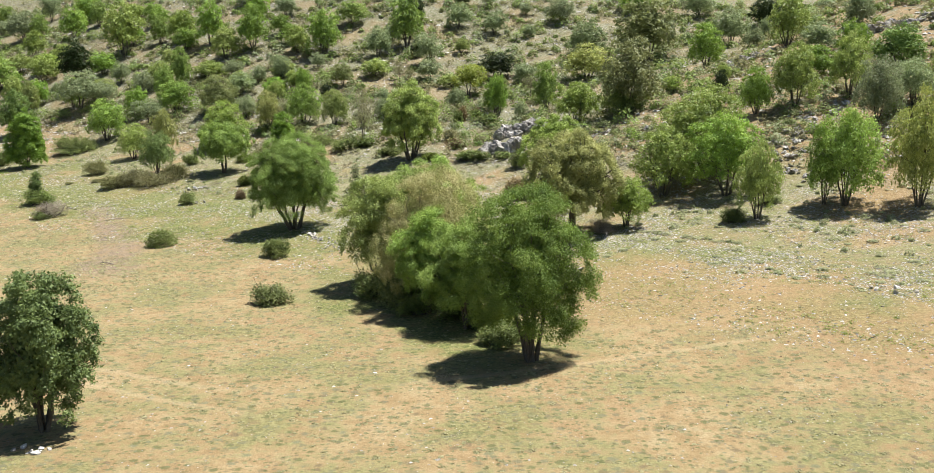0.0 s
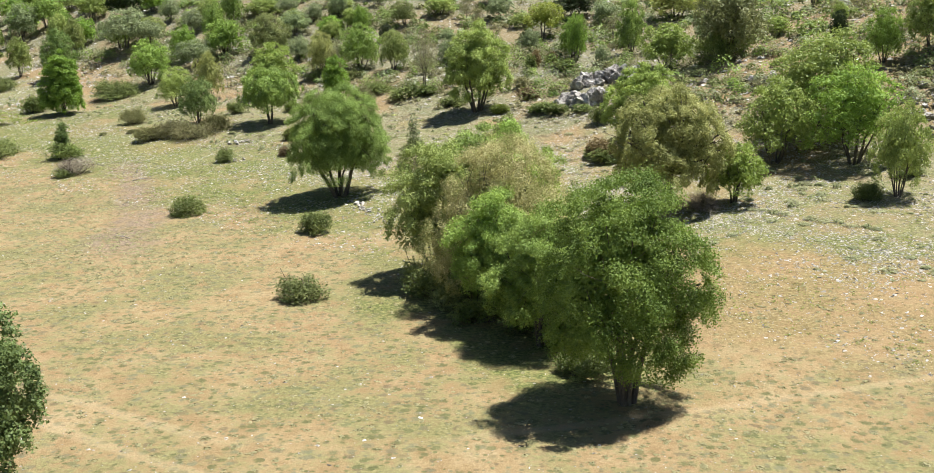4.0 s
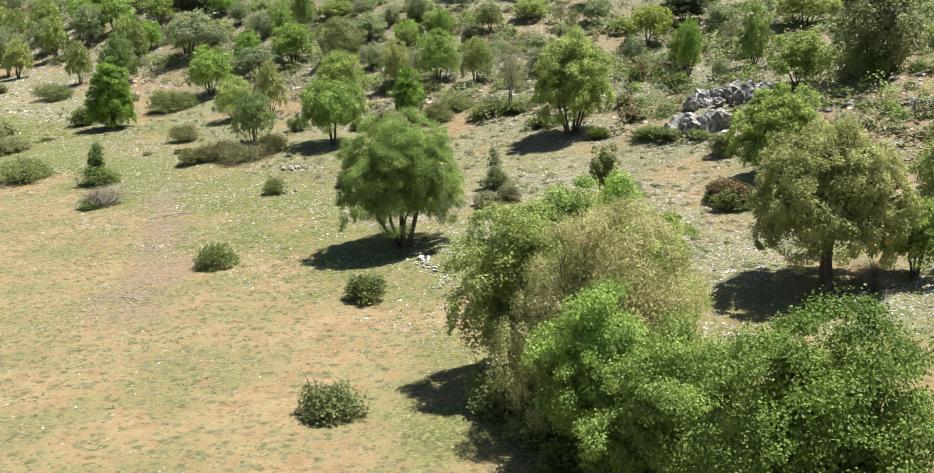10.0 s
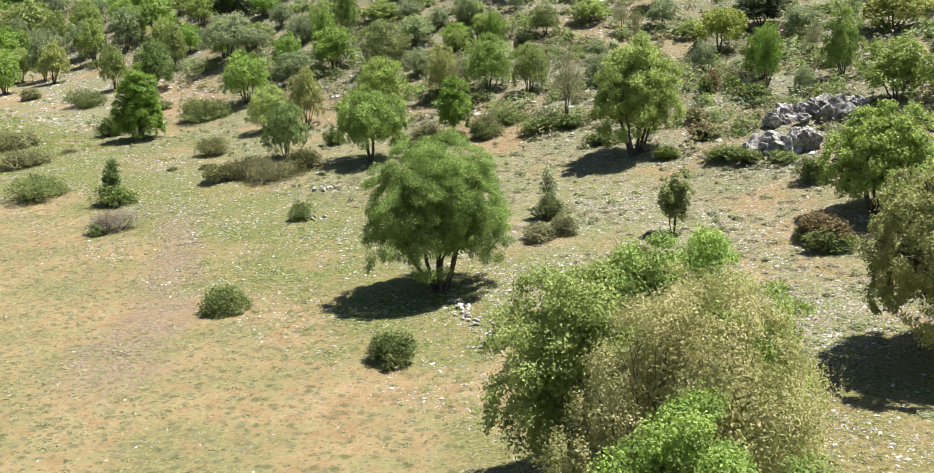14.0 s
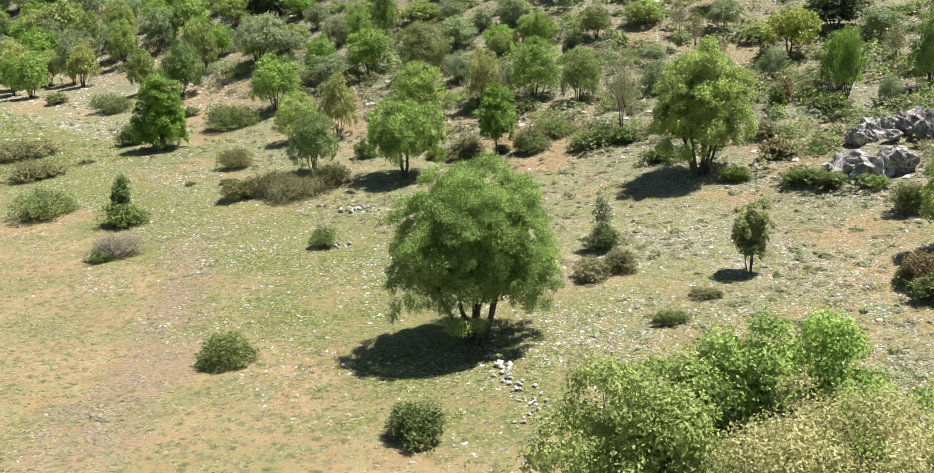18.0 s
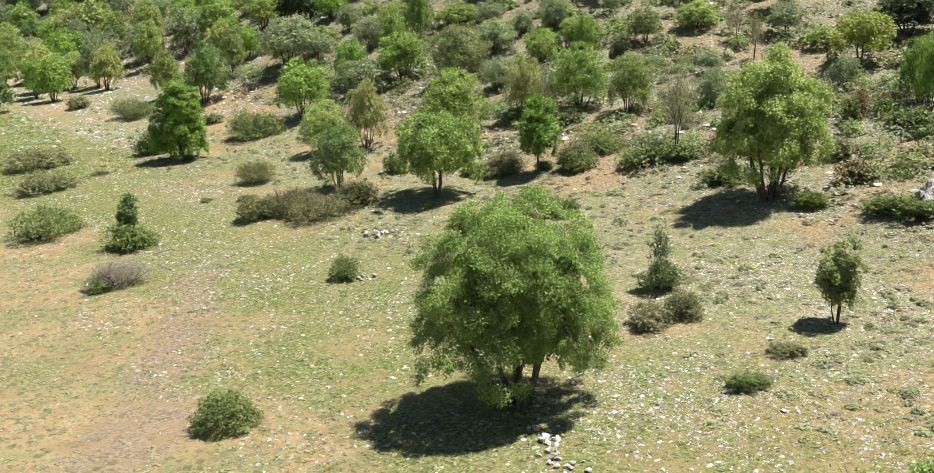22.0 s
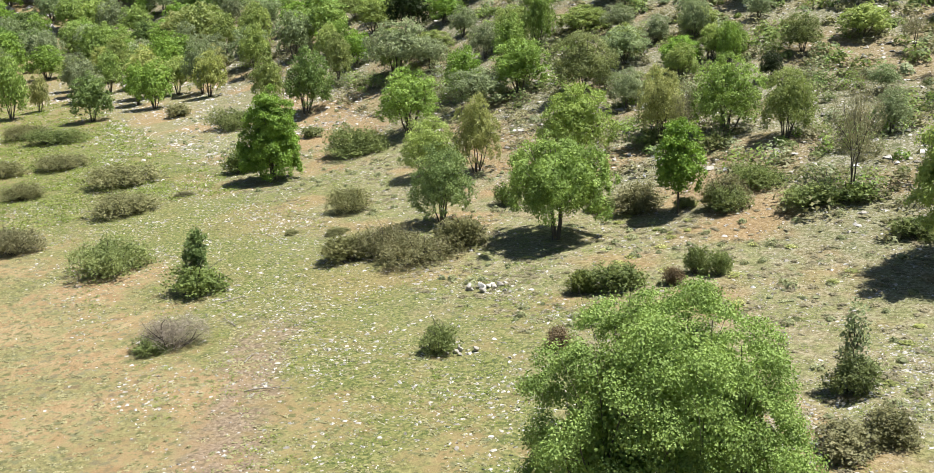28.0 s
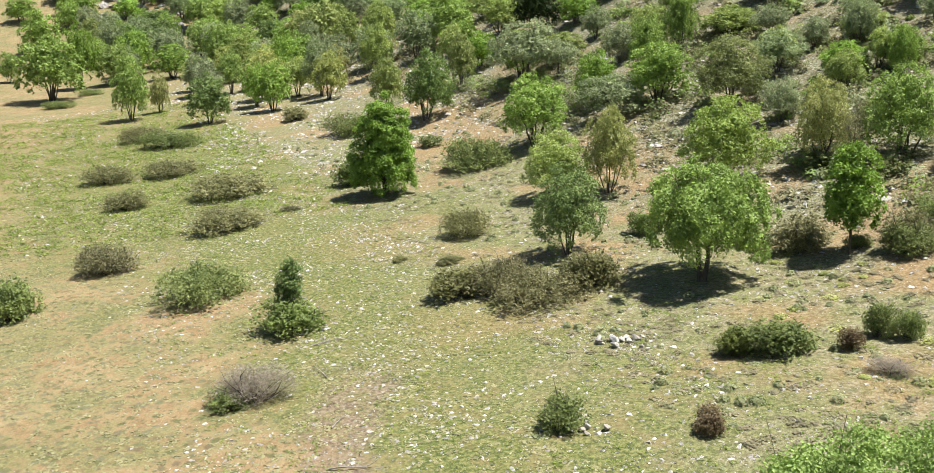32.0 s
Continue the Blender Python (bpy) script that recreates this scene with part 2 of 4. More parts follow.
def ground_material():
    """Meadow, stony margin and hillside: bare tan soil, short turf, litter, gravel."""
    m = Mat("meadow_ground")
    p = m.pos()
    sx = m.n("SeparateXYZ")
    m.put(sx.inputs[0], p)
    x, y = sx.outputs[0], sx.outputs[1]
    s = m.math("ADD", m.math("MULTIPLY", x, 0.65), m.math("MULTIPLY", y, 0.76))
    wob = m.math("MULTIPLY", m.math("SUBTRACT", m.noise(p, 0.11, 5.0, 0.6), 0.5), 26.0)
    sw = m.math("ADD", s, wob)
    n_big = m.noise(p, 0.22, 5.0, 0.6)
    n_mid = m.noise(p, 1.1, 5.0, 0.62)
    n_fine = m.noise(p, 7.0, 5.0, 0.7)
    n_grit = m.noise(p, 38.0, 3.0, 0.7)
    # bare soil, redder in patches
    soil = m.ramp(n_mid, (0.36, (0.244, 0.170, 0.081)), (0.5, (0.299, 0.221, 0.112)), (0.64, (0.345, 0.271, 0.152)))
    red = m.noise(p, 0.075, 4.0, 0.55)
    soil = m.mix(m.mapr(red, 0.46, 0.64, 0.0, 0.7), soil, m.ramp(n_mid, (0.36, (0.245, 0.158, 0.078)), (0.64, (0.335, 0.232, 0.130))))
    soil = m.mix(m.mapr(n_fine, 0.45, 0.62, 0, 0.45), soil, (0.189, 0.124, 0.058))
    soil = m.mix(m.mapr(n_grit, 0.52, 0.66, 0, 0.5), soil, (0.382, 0.308, 0.189))
    # green haze of sprouting turf over the soil
    haze = m.ramp(n_fine, (0.40, (0.076, 0.090, 0.030)), (0.5, (0.148, 0.162, 0.058)), (0.62, (0.266, 0.259, 0.115)))
    cover = m.math("ADD", m.math("MULTIPLY", n_big, 0.45), m.math("ADD", m.math("MULTIPLY", n_mid, 0.35), m.math("MULTIPLY", n_fine, 0.2)))
    c = m.mix(m.mapr(cover, 0.45, 0.57, 0, 0.75), soil, haze)

    # low herbs in separate clumps, each of its own colour
    def clumps(scale, reach, share):
        warp = m.n("VectorMath")
        warp.operation = "MULTIPLY_ADD"
        m.put(warp.inputs[0], m.noise(p, scale * 2.2, 3.0, 0.6, "Color"))
        m.put(warp.inputs[1], (0.7 / scale, 0.7 / scale, 0.0))
        m.put(warp.inputs[2], p)
        d = m.voro(warp.outputs[0], scale)
        cell = m.n("SeparateColor")
        m.put(cell.inputs[0], m.voro(warp.outputs[0], scale, out="Color"))
        on = m.math("LESS_THAN", cell.outputs[0], share)
        f = m.math("MULTIPLY", on, m.mapr(m.math("ADD", d, m.math("MULTIPLY", m.math("SUBTRACT", n_fine, 0.5), 0.9)), reach * 0.45, reach, 1.0, 0.0))
        tone = m.ramp(cell.outputs[1], (0.0, (0.068, 0.083, 0.030)), (0.35, (0.115, 0.126, 0.054)), (0.6, (0.151, 0.158, 0.094)), (0.85, (0.130, 0.101, 0.058)), (1.0, (0.216, 0.194, 0.094)))
        return f, tone
    f1, t1 = clumps(2.4, 0.55, m.mapr(n_big, 0.38, 0.62, 0.35, 0.8))
    c = m.mix(m.math("MULTIPLY", f1, 0.8), c, t1)
    f2, t2 = clumps(5.5, 0.55, 0.38)
    c = m.mix(m.math("MULTIPLY", f2, 0.8), c, t2)
    # fresh green sward
    green = m.ramp(n_fine, (0.40, (0.048, 0.073, 0.020)), (0.5, (0.127, 0.150, 0.042)), (0.60, (0.232, 0.230, 0.086)))
    along = m.math("ADD", m.math("MULTIPLY", x, -0.76), m.math("MULTIPLY", y, 0.65))
    band = m.math("MULTIPLY", m.math("MULTIPLY", m.mapr(sw, 43, 51), m.mapr(sw, 60, 80, 1.0, 0.4)), m.mapr(along, 22, 44, 0.5, 1.0))
    gm = m.math("MULTIPLY", band, m.mapr(m.math("ADD", n_mid, m.math("MULTIPLY", n_big, 0.6)), 0.62, 0.90, m.mapr(along, 65, 95, 0.35, 0.8), 0.97))
    gm = m.math("MULTIPLY", gm, m.mapr(along, 132, 152, 1.0, 0.35))
    c = m.mix(gm, c, green)
    # stony soil of the slope
    stony = m.ramp(n_fine, (0.38, (0.125, 0.112, 0.055)), (0.5, (0.238, 0.214, 0.126)), (0.62, (0.365, 0.336, 0.240)))
    herb = m.mapr(m.math("ADD", n_mid, m.math("MULTIPLY", n_fine, 0.4)), 0.62, 0.76, 0.0, 0.7)
    stony = m.mix(m.math("MAXIMUM", herb, m.mapr(s, 70, 82, 0.0, 0.6)), stony, m.ramp(n_fine, (0.40, (0.079, 0.097, 0.030)), (0.6, (0.216, 0.234, 0.086))))
    wild = m.ramp(n_fine, (0.40, (0.055, 0.065, 0.028)), (0.5, (0.155, 0.155, 0.085)), (0.60, (0.320, 0.310, 0.260)))
    stony = m.mix(m.mapr(sw, 66, 80, 0.0, 0.85), stony, wild)
    c = m.mix(m.mapr(sw, 52, 66, 0.0, 0.85), c, stony)
    f3, t3 = clumps(2.6, 0.55, 0.5)
    c = m.mix(m.math("MULTIPLY", m.math("MULTIPLY", f3, m.mapr(sw, 50, 62)), 0.5), c, t3)
    f4, t4 = clumps(1.15, 0.52, 0.6)
    c = m.mix(m.math("MULTIPLY", m.math("MULTIPLY", f4, m.mapr(s, 70, 80)), 0.85), c, m.mix(0.35, t4, (0.072, 0.083, 0.040)))
    rub = m.voro(p, 3.4)
    rubc = m.n("SeparateColor")
    m.put(rubc.inputs[0], m.voro(p, 3.4, out="Color"))
    rb = m.math("MULTIPLY", m.mapr(rub, 0.22, 0.34, 1.0, 0.0), m.math("LESS_THAN", rubc.outputs[0], m.mapr(n_big, 0.35, 0.6, 0.3, 0.72)))
    c = m.mix(m.math("MULTIPLY", rb, m.mapr(s, 70, 80)), c, m.ramp(rubc.outputs[1], (0.0, (0.216, 0.202, 0.173)), (1.0, (0.432, 0.421, 0.396))))
    # ochre earth showing on the slope and along the foot
    ochre = m.ramp(n_fine, (0.4, (0.216, 0.133, 0.061)), (0.6, (0.360, 0.248, 0.133)))
    c = m.mix(m.math("MULTIPLY", m.mapr(m.noise(p, 0.16, 4.0, 0.55), 0.46, 0.62, 0, m.mapr(s, 70, 80, 0.75, 0.4)), m.mapr(s, 48, 66)), c, ochre)
    c = m.mix(m.math("MULTIPLY", m.math("MULTIPLY", m.mapr(sw, 40, 46), m.mapr(sw, 50, 56, 1.0, 0.0)), m.mapr(along, 30, 50, 0.5, 0.0)), c, ochre)
    spur = m.math("MULTIPLY", m.mapr(s, 70, 78), m.mapr(along, 48, 62, 1.0, 0.0))
    c = m.mix(m.math("MULTIPLY", spur, m.mapr(n_mid, 0.40, 0.56, 0.0, 0.75)), c, ochre)
    # lush grass where the flock rests beneath the trees
    def strip(ax, ay, bx, by, width):
        dx, dy = bx - ax, by - ay
        ln = math.hypot(dx, dy)
        along = m.math("ADD", m.math("MULTIPLY", m.math("SUBTRACT", x, ax), dx / ln), m.math("MULTIPLY", m.math("SUBTRACT", y, ay), dy / ln))
        across = m.math("ADD", m.math("MULTIPLY", m.math("SUBTRACT", x, ax), -dy / ln), m.math("MULTIPLY", m.math("SUBTRACT", y, ay), dx / ln))
        across = m.math("ABSOLUTE", m.math("ADD", across, m.math("MULTIPLY", m.math("SUBTRACT", n_big, 0.5), width * 2.0)))
        a = m.math("MULTIPLY", m.mapr(along, -3.0, 3.0), m.mapr(along, ln - 3.0, ln + 3.0, 1.0, 0.0))
        return m.math("MULTIPLY", a, m.mapr(across, width * 0.4, width, 1.0, 0.0))
    rest = m.math("MAXIMUM", strip(-4.5, 60.0, 3.2, 45.0, 4.6), strip(-14.5, 77.0, -9.0, 76.0, 4.4))
    vale = m.math("MULTIPLY", strip(-52.0, 103.0, -90.0, 140.0, 10.0), 0.8)
    c = m.mix(m.math("MULTIPLY", vale, m.mapr(n_mid, 0.34, 0.6, 0.5, 1.0)), c, green)
    c = m.mix(m.math("MULTIPLY", rest, m.mapr(n_mid, 0.34, 0.6, 0.45, 0.95)), c, green)
    # trodden trail with brown litter
    litter = m.ramp(n_fine, (0.4, (0.122, 0.086, 0.061)), (0.6, (0.302, 0.230, 0.169)))
    trail = m.math("MULTIPLY", m.math("MAXIMUM", strip(-31.0, 93.0, -24.0, 77.0, 1.7), strip(-24.5, 78.0, -21.5, 66.0, 2.4)), m.mapr(n_mid, 0.35, 0.6, 0.25, 0.85))
    c = m.mix(trail, c, litter)
    rut = m.math("MAXIMUM", strip(-22.0, 48.6, -9.0, 41.2, 0.35), strip(-20.0, 45.2, -8.0, 38.4, 0.35))
    rut = m.math("MAXIMUM", rut, strip(-2.0, 41.5, 16.0, 46.5, 0.3))
    c = m.mix(m.math("MULTIPLY", rut, 0.35), c, (0.403, 0.317, 0.187))
    # pebbles too small to stand for themselves
    peb = m.voro(p, 9.0)
    pick = m.voro(p, 9.0, out="Color")
    sp = m.n("SeparateColor")
    m.put(sp.inputs[0], pick)
    pe = m.math("MULTIPLY", m.mapr(peb, 0.16, 0.26, 1.0, 0.0), m.math("LESS_THAN", sp.outputs[0], m.mapr(sw, 40, 62, 0.05, 0.4)))
    c = m.mix(pe, c, m.ramp(sp.outputs[1], (0.0, (0.230, 0.209, 0.173)), (1.0, (0.475, 0.461, 0.432))))
    c = m.mix(m.mapr(n_grit, 0.35, 0.7, 0.25, 0.0), c, (0.086, 0.068, 0.036))
    h = m.math("ADD", m.math("MULTIPLY", n_fine, 0.8), m.math("ADD", m.math("MULTIPLY", n_grit, 0.2), m.math("MULTIPLY", pe, 0.35)))
    nb = m.bump(h, 0.75, 0.09, m.bump(n_mid, 0.4, 0.25))
    return m.done(c, 0.95, nb, 0.15)


def driftwood_material():
    m = Mat("bleached_wood")
    g = m.noise(m.obj(), 18.0, 4.0, 0.6)
    return m.done(m.ramp(g, (0.3, (0.16, 0.135, 0.105)), (0.7, (0.36, 0.33, 0.285))), 0.85, m.bump(g, 0.5, 0.01))


BARK, ROCK, STONE, GROUND, DRIFT = bark_material(), rock_material(), stone_material(), ground_material(), driftwood_material()

# ---- the lie of the land ----
def soft(v, w):
    return w * np.logaddexp(0, v / w)


wave_rng = np.random.default_rng(5)
WAVES = [(wave_rng.uniform(0, 6.28), 10 ** wave_rng.uniform(-0.45, 0.55), wave_rng.uniform(0, 6.28)) for _ in range(28)]


def height(x, y):
    """Ground level: an almost level meadow, a stony foot and a hillside behind it."""
    x, y = np.asarray(x, float), np.asarray(y, float)
    s, u, q = 0.65 * x + 0.76 * y, -0.76 * x + 0.65 * y, -0.7 * x + 0.71 * y
    v = np.clip((u - 60) / 40, -1.1, 4)
    valley = 1 / (1 + np.exp(-np.clip((u - 100) / 12, -40, 40)))
    spur = 1 / (1 + np.exp(-np.clip((50 - u) / 4, -40, 40)))
    z = -0.229 + -0.836 * v + 0.178 * v ** 2 + 0.107 * soft(s - 40, 4) + 0.213 * soft(s - 70, 3)
    z = z + 0.297 * soft(s - 77, 4) * valley + -0.134 * soft(s - 78, 3) + 0.136 * soft(s - 70, 4) * spur
    z = z - 0.3 * soft(s - 235, 15) + 0.25 * soft(q - 240, 8) - 0.25 * soft(q - 420, 20)
    rough = 0.25 + 0.75 / (1 + np.exp(-np.clip((s - 68) / 5, -40, 40)))
    r = sum(np.sin((np.cos(a) * x + np.sin(a) * y) * k + f) / k ** 0.9 for a, k, f in WAVES)
    return z + 0.022 * rough * r


def build_ground():
    def line(lo, hi, step, far):
        core = np.arange(lo, hi + 0.01, step)
        out, d = [], step
        a = hi
        while a < far:
            d *= 1.16
            a += d
            out.append(a)
        back, d, a = [], step, lo
        while a > -far:
            d *= 1.16
            a -= d
            back.append(a)
        return np.array(back[::-1] + list(core) + out)
    xs, ys = line(-105, 50, 0.7, 2600), line(24, 170, 0.7, 2600)
    gx, gy = np.meshgrid(xs, ys)
    gz = height(gx, gy)
    verts = np.stack([gx, gy, gz], -1).reshape(-1, 3)
    nx, ny = len(xs), len(ys)
    i = (np.arange(ny - 1)[:, None] * nx + np.arange(nx - 1)[None]).reshape(-1)
    faces = np.stack([i, i + 1, i + 1 + nx, i + nx], -1)
    ob = new("ground", fast_mesh("ground", verts, faces, GROUND, True))
    tagged(ob, "tan meadow with thin turf rising into a stony hillside", "ground", kind="structure")


def fast_mesh(name, verts, faces, mat, smooth=False):
    me = bpy.data.meshes.new(name)
    n, k = faces.shape
    me.vertices.add(len(verts))
    me.vertices.foreach_set("co", np.asarray(verts, np.float32).reshape(-1))
    me.loops.add(n * k)
    me.loops.foreach_set("vertex_index", faces.astype(np.int32).reshape(-1))
    me.polygons.add(n)
    me.polygons.foreach_set("loop_start", np.arange(0, n * k, k, dtype=np.int32))
    me.polygons.foreach_set("use_smooth", np.full(n, smooth))
    me.update(calc_edges=True)
    me.materials.append(mat)
    return me


build_ground()


def part(name, mesh, parent, label=""):
    ob = new(name, mesh)
    ob.parent = parent
    if label:
        ob["label"] = label
    return ob


# ---- foliage and wood ----
def kites(rng, centre, normal, size, slim=0.75, blade=False):
    """Kite-shaped leaves, one four-cornered face each, slightly folded."""
    n = len(centre)
    normal = normal / (np.linalg.norm(normal, axis=1, keepdims=True) + 1e-9)
    r = rng.normal(size=(n, 3))
    a = np.cross(normal, r)
    a /= np.linalg.norm(a, axis=1, keepdims=True) + 1e-9
    b = np.cross(normal, a)
    ln = (size * rng.uniform(0.65, 1.35, n))[:, None]
    wd = ln * slim
    if blade:
        v = np.stack([centre - a * ln * 0.5 - b * wd * 0.5, centre - a * ln * 0.5 + b * wd * 0.5, centre + a * ln * 0.6], 1)
        return v.reshape(-1, 3), np.arange(n * 3).reshape(-1, 3)
    v = np.stack([centre - a * ln * 0.5, centre + b * wd * 0.5 + normal * ln * 0.08, centre + a * ln * 0.5, centre - b * wd * 0.5 + normal * ln * 0.08], 1)
    return v.reshape(-1, 3), np.arange(n * 4).reshape(-1, 4)


def tubes(paths, sides=6):
    """Tapered round stems along paths of (points, radii)."""
    vs, fs, k = [], [], 0
    for pts, rad in paths:
        pts = np.asarray(pts, float)
        tan = np.gradient(pts, axis=0)
        tan /= np.linalg.norm(tan, axis=1, keepdims=True) + 1e-9
        ref = np.array([0.31, 0.95, 0.05])
        a = np.cross(tan, ref)
        a /= np.linalg.norm(a, axis=1, keepdims=True) + 1e-9
        b = np.cross(tan, a)
        ang = np.arange(sides) * 2 * math.pi / sides
        ring = pts[:, None] + (a[:, None] * np.cos(ang)[None, :, None] + b[:, None] * np.sin(ang)[None, :, None]) * np.asarray(rad)[:, None, None]
        vs.append(ring.reshape(-1, 3))
        m = len(pts)
        i = np.arange(m - 1)[:, None] * sides
        j = np.arange(sides)[None]
        jn = (j + 1) % sides
        fs.append(np.stack([i + j, i + jn, i + sides + jn, i + sides + j], -1).reshape(-1, 4) + k)
        k += m * sides
    return np.concatenate(vs), np.concatenate(fs)


def stem(rng, p0, p1, r0, r1, bend=0.12, n=7):
    t = np.linspace(0, 1, n)[:, None]
    p0, p1 = np.asarray(p0, float), np.asarray(p1, float)
    ln = np.linalg.norm(p1 - p0)
    mid = rng.normal(size=3) * bend * ln
    wig = rng.normal(size=(n, 3)) * 0.02 * ln
    wig[0] = 0
    return p0 + (p1 - p0) * t + mid * (t * (1 - t) * 2) + wig * t, r0 + (r1 - r0) * t[:, 0] ** 0.8


FORMS = {
    # boughs, lowest part of the crown, stems, spread of the stems, depth of the hollows between boughs and how bare they are,
    # how far the shoots point up and out, how pointed the crown is, how full its lower half
    "dome": dict(boughs=46, low=0.15, stems=7, spread=0.10, lump=0.36, gap=0.8, up=0.85, out=0.5, point=0.22, skirt=0.35),
    "airy": dict(boughs=26, low=0.17, stems=4, spread=0.07, lump=0.48, gap=0.92, up=0.8, out=0.5, point=0.15, skirt=0.2),
    "upright": dict(boughs=40, low=0.05, stems=5, spread=0.08, lump=0.28, gap=0.75, up=0.95, out=0.4, point=0.32, skirt=0.8),
    "shrubby": dict(boughs=34, low=0.15, stems=7, spread=0.12, lump=0.4, gap=0.86, up=0.8, out=0.5, point=0.2, skirt=0.3),
    "flat": dict(boughs=20, low=0.30, stems=2, spread=0.05, lump=0.42, gap=0.92, up=0.35, out=0.9, point=0.1, skirt=0.1),
    "single": dict(boughs=18, low=0.22, stems=1, spread=0.0, lump=0.36, gap=0.85, up=0.8, out=0.5, point=0.3, skirt=0.1),
    "oak": dict(boughs=70, low=0.19, stems=1, spread=0.0, lump=0.28, gap=0.8, up=0.5, out=0.75, point=0.12, skirt=0.4),
    "broad": dict(boughs=64, low=0.16, stems=9, spread=0.15, lump=0.3, gap=0.68, up=0.8, out=0.6, point=0.1, skirt=0.5),
    "layered": dict(boughs=30, low=0.24, stems=2, spread=0.06, lump=0.45, gap=0.9, up=0.3, out=1.0, point=0.1, skirt=0.5),
    "vase": dict(boughs=14, low=0.2, stems=5, spread=0.08, lump=0.4, gap=0.8, up=1.0, out=0.4, point=-0.1, skirt=0.0),
    "bare": dict(boughs=16, low=0.2, stems=3, spread=0.06, lump=0.4, gap=0.9, up=0.8, out=0.6, point=0.2, skirt=0.0),
    "arching": dict(boughs=40, low=0.12, stems=7, spread=0.12, lump=0.42, gap=0.8, up=0.25, out=1.0, point=0.25, skirt=0.5),
}


def leafy_shoots(rng, tip, way, length, per, size, spread):
    """Leaves set along straight shoots that end at the tips; also gives each leaf's shoot."""
    n = len(tip)
    k = np.repeat(np.arange(n), per)
    t = rng.random(n * per) ** 0.8
    p = tip[k] - way[k] * (length[k] * t)[:, None] + rng.normal(size=(n * per, 3)) * (spread * (0.55 + 0.75 * t))[:, None]
    nrm = way[k] * 0.35 + np.array([0, 0, 0.45]) + rng.normal(size=p.shape) * 0.55
    return p, nrm, size[k] * (0.8 + 0.4 * t), k


def tree_meshes(name, seed, w, h, form, leaf, count, size, thick=1.0, fill=0.25, far=False):
    """Trunk and crown meshes of a tree w wide and h high: boughs bulge out of an egg-shaped crown, shoots cover them."""
    rng = np.random.default_rng(seed)
    f = FORMS[form]
    n, low = f["boughs"], f["low"]
    k = np.arange(n) + 0.5
    zz = 1 - 1.86 * k / n
    ring, turn = np.sqrt(1 - zz ** 2), k * 2.39996 + rng.uniform(0, 6.28)
    lobe = np.stack([np.cos(turn) * ring, np.sin(turn) * ring, zz], -1) + rng.normal(size=(n, 3)) * 0.6 / n ** 0.5
    lobe /= np.linalg.norm(lobe, axis=1, keepdims=True)
    strong = rng.uniform(0.45, 1.0, n)
    wob = rng.uniform(0, 6.28, 3)

    def envelope(d):
        z = np.clip(d[:, 2], -0.995, 0.995)
        ex = np.where(z < 0, 2 + 4 * f["skirt"], 2.0)
        r = np.maximum(1 - np.abs(z) ** ex, 0.0) ** (1 / ex) * (1 - f["point"] * (z * 0.5 + 0.5) ** 1.5)
        a = np.arctan2(d[:, 1], d[:, 0])
        r = r * (1 + 0.09 * np.sin(2 * a + wob[0]) + 0.07 * np.sin(3 * a + 2 * z + wob[1]))
        return np.stack([np.cos(a) * r, np.sin(a) * r, z + 0.06 * np.sin(a + wob[2]) * (1 - np.abs(z))], -1)
    hw, hz = w / 2, h * (1 - low) / 2
    half, mid = np.array([hw, hw, hz]), np.array([0, 0, h * low + hz])
    # sprays of leaves over the boughs' skins, fewer of them in the hollows
    m = n * (5 if far else 7)
    k = np.arange(m) + 0.5
    zz, turn = 1 - 1.9 * k / m, k * 2.39996
    ring = np.sqrt(1 - zz ** 2)
    d = np.stack([np.cos(turn) * ring, np.sin(turn) * ring, zz], -1) + rng.normal(size=(m, 3)) * 1.1 / m ** 0.5
    d /= np.linalg.norm(d, axis=1, keepdims=True)
    near = d @ lobe.T
    bump = np.clip(1.1 - (np.arccos(np.clip(near.max(1), -1, 1)) / (1.95 / n ** 0.5)) ** 2, 0, 1) * strong[near.argmax(1)]
    keep = rng.random(m) < 1 - f["gap"] * np.where(d[:, 2] < -0.1, 0.5, 1.0) * (1 - np.minimum(1, 1.35 * bump))
    d, bump = d[keep], bump[keep]
    e = envelope(d)
    rr = (1 - f["lump"] * (1 - bump)) * rng.uniform(0.93, 1.04, len(d))
    out = e * half
    reach = np.sqrt(4 * (hw * hw + 2 * hw * hz) / 3 / m * 3.14) * 0.72 * rng.uniform(0.65, 1.3, len(d))
    spray = out * rr[:, None] + mid
    out /= np.linalg.norm(out, axis=1, keepdims=True) + 1e-9
    way = out * f["out"] + np.array([0, 0, 1.0]) * (f["up"] * np.clip(0.75 + 0.6 * e[:, 2], 0.15, 1))[:, None] + rng.normal(size=out.shape) * 0.2
    way /= np.linalg.norm(way, axis=1, keepdims=True)
    skin = int(count * (1 - fill))
    own = rng.choice(len(d), skin, p=reach ** 2 / (reach ** 2).sum())
    g = rng.normal(size=(skin, 3))
    g /= np.linalg.norm(g, axis=1, keepdims=True)
    g += way[own] * (0.25 - np.minimum(0.25, (g * way[own]).sum(1)))[:, None] * 1.3
    lp = spray[own] + (g + way[own] * 0.15 * rng.normal(size=(skin, 1))) * (reach[own] * rng.uniform(0.45, 1.08, skin))[:, None]
    nrm = g * 0.65 + np.array([0, 0, 0.25]) + rng.normal(size=lp.shape) * 0.45
    inner = count - skin
    b = rng.normal(size=(inner, 3))
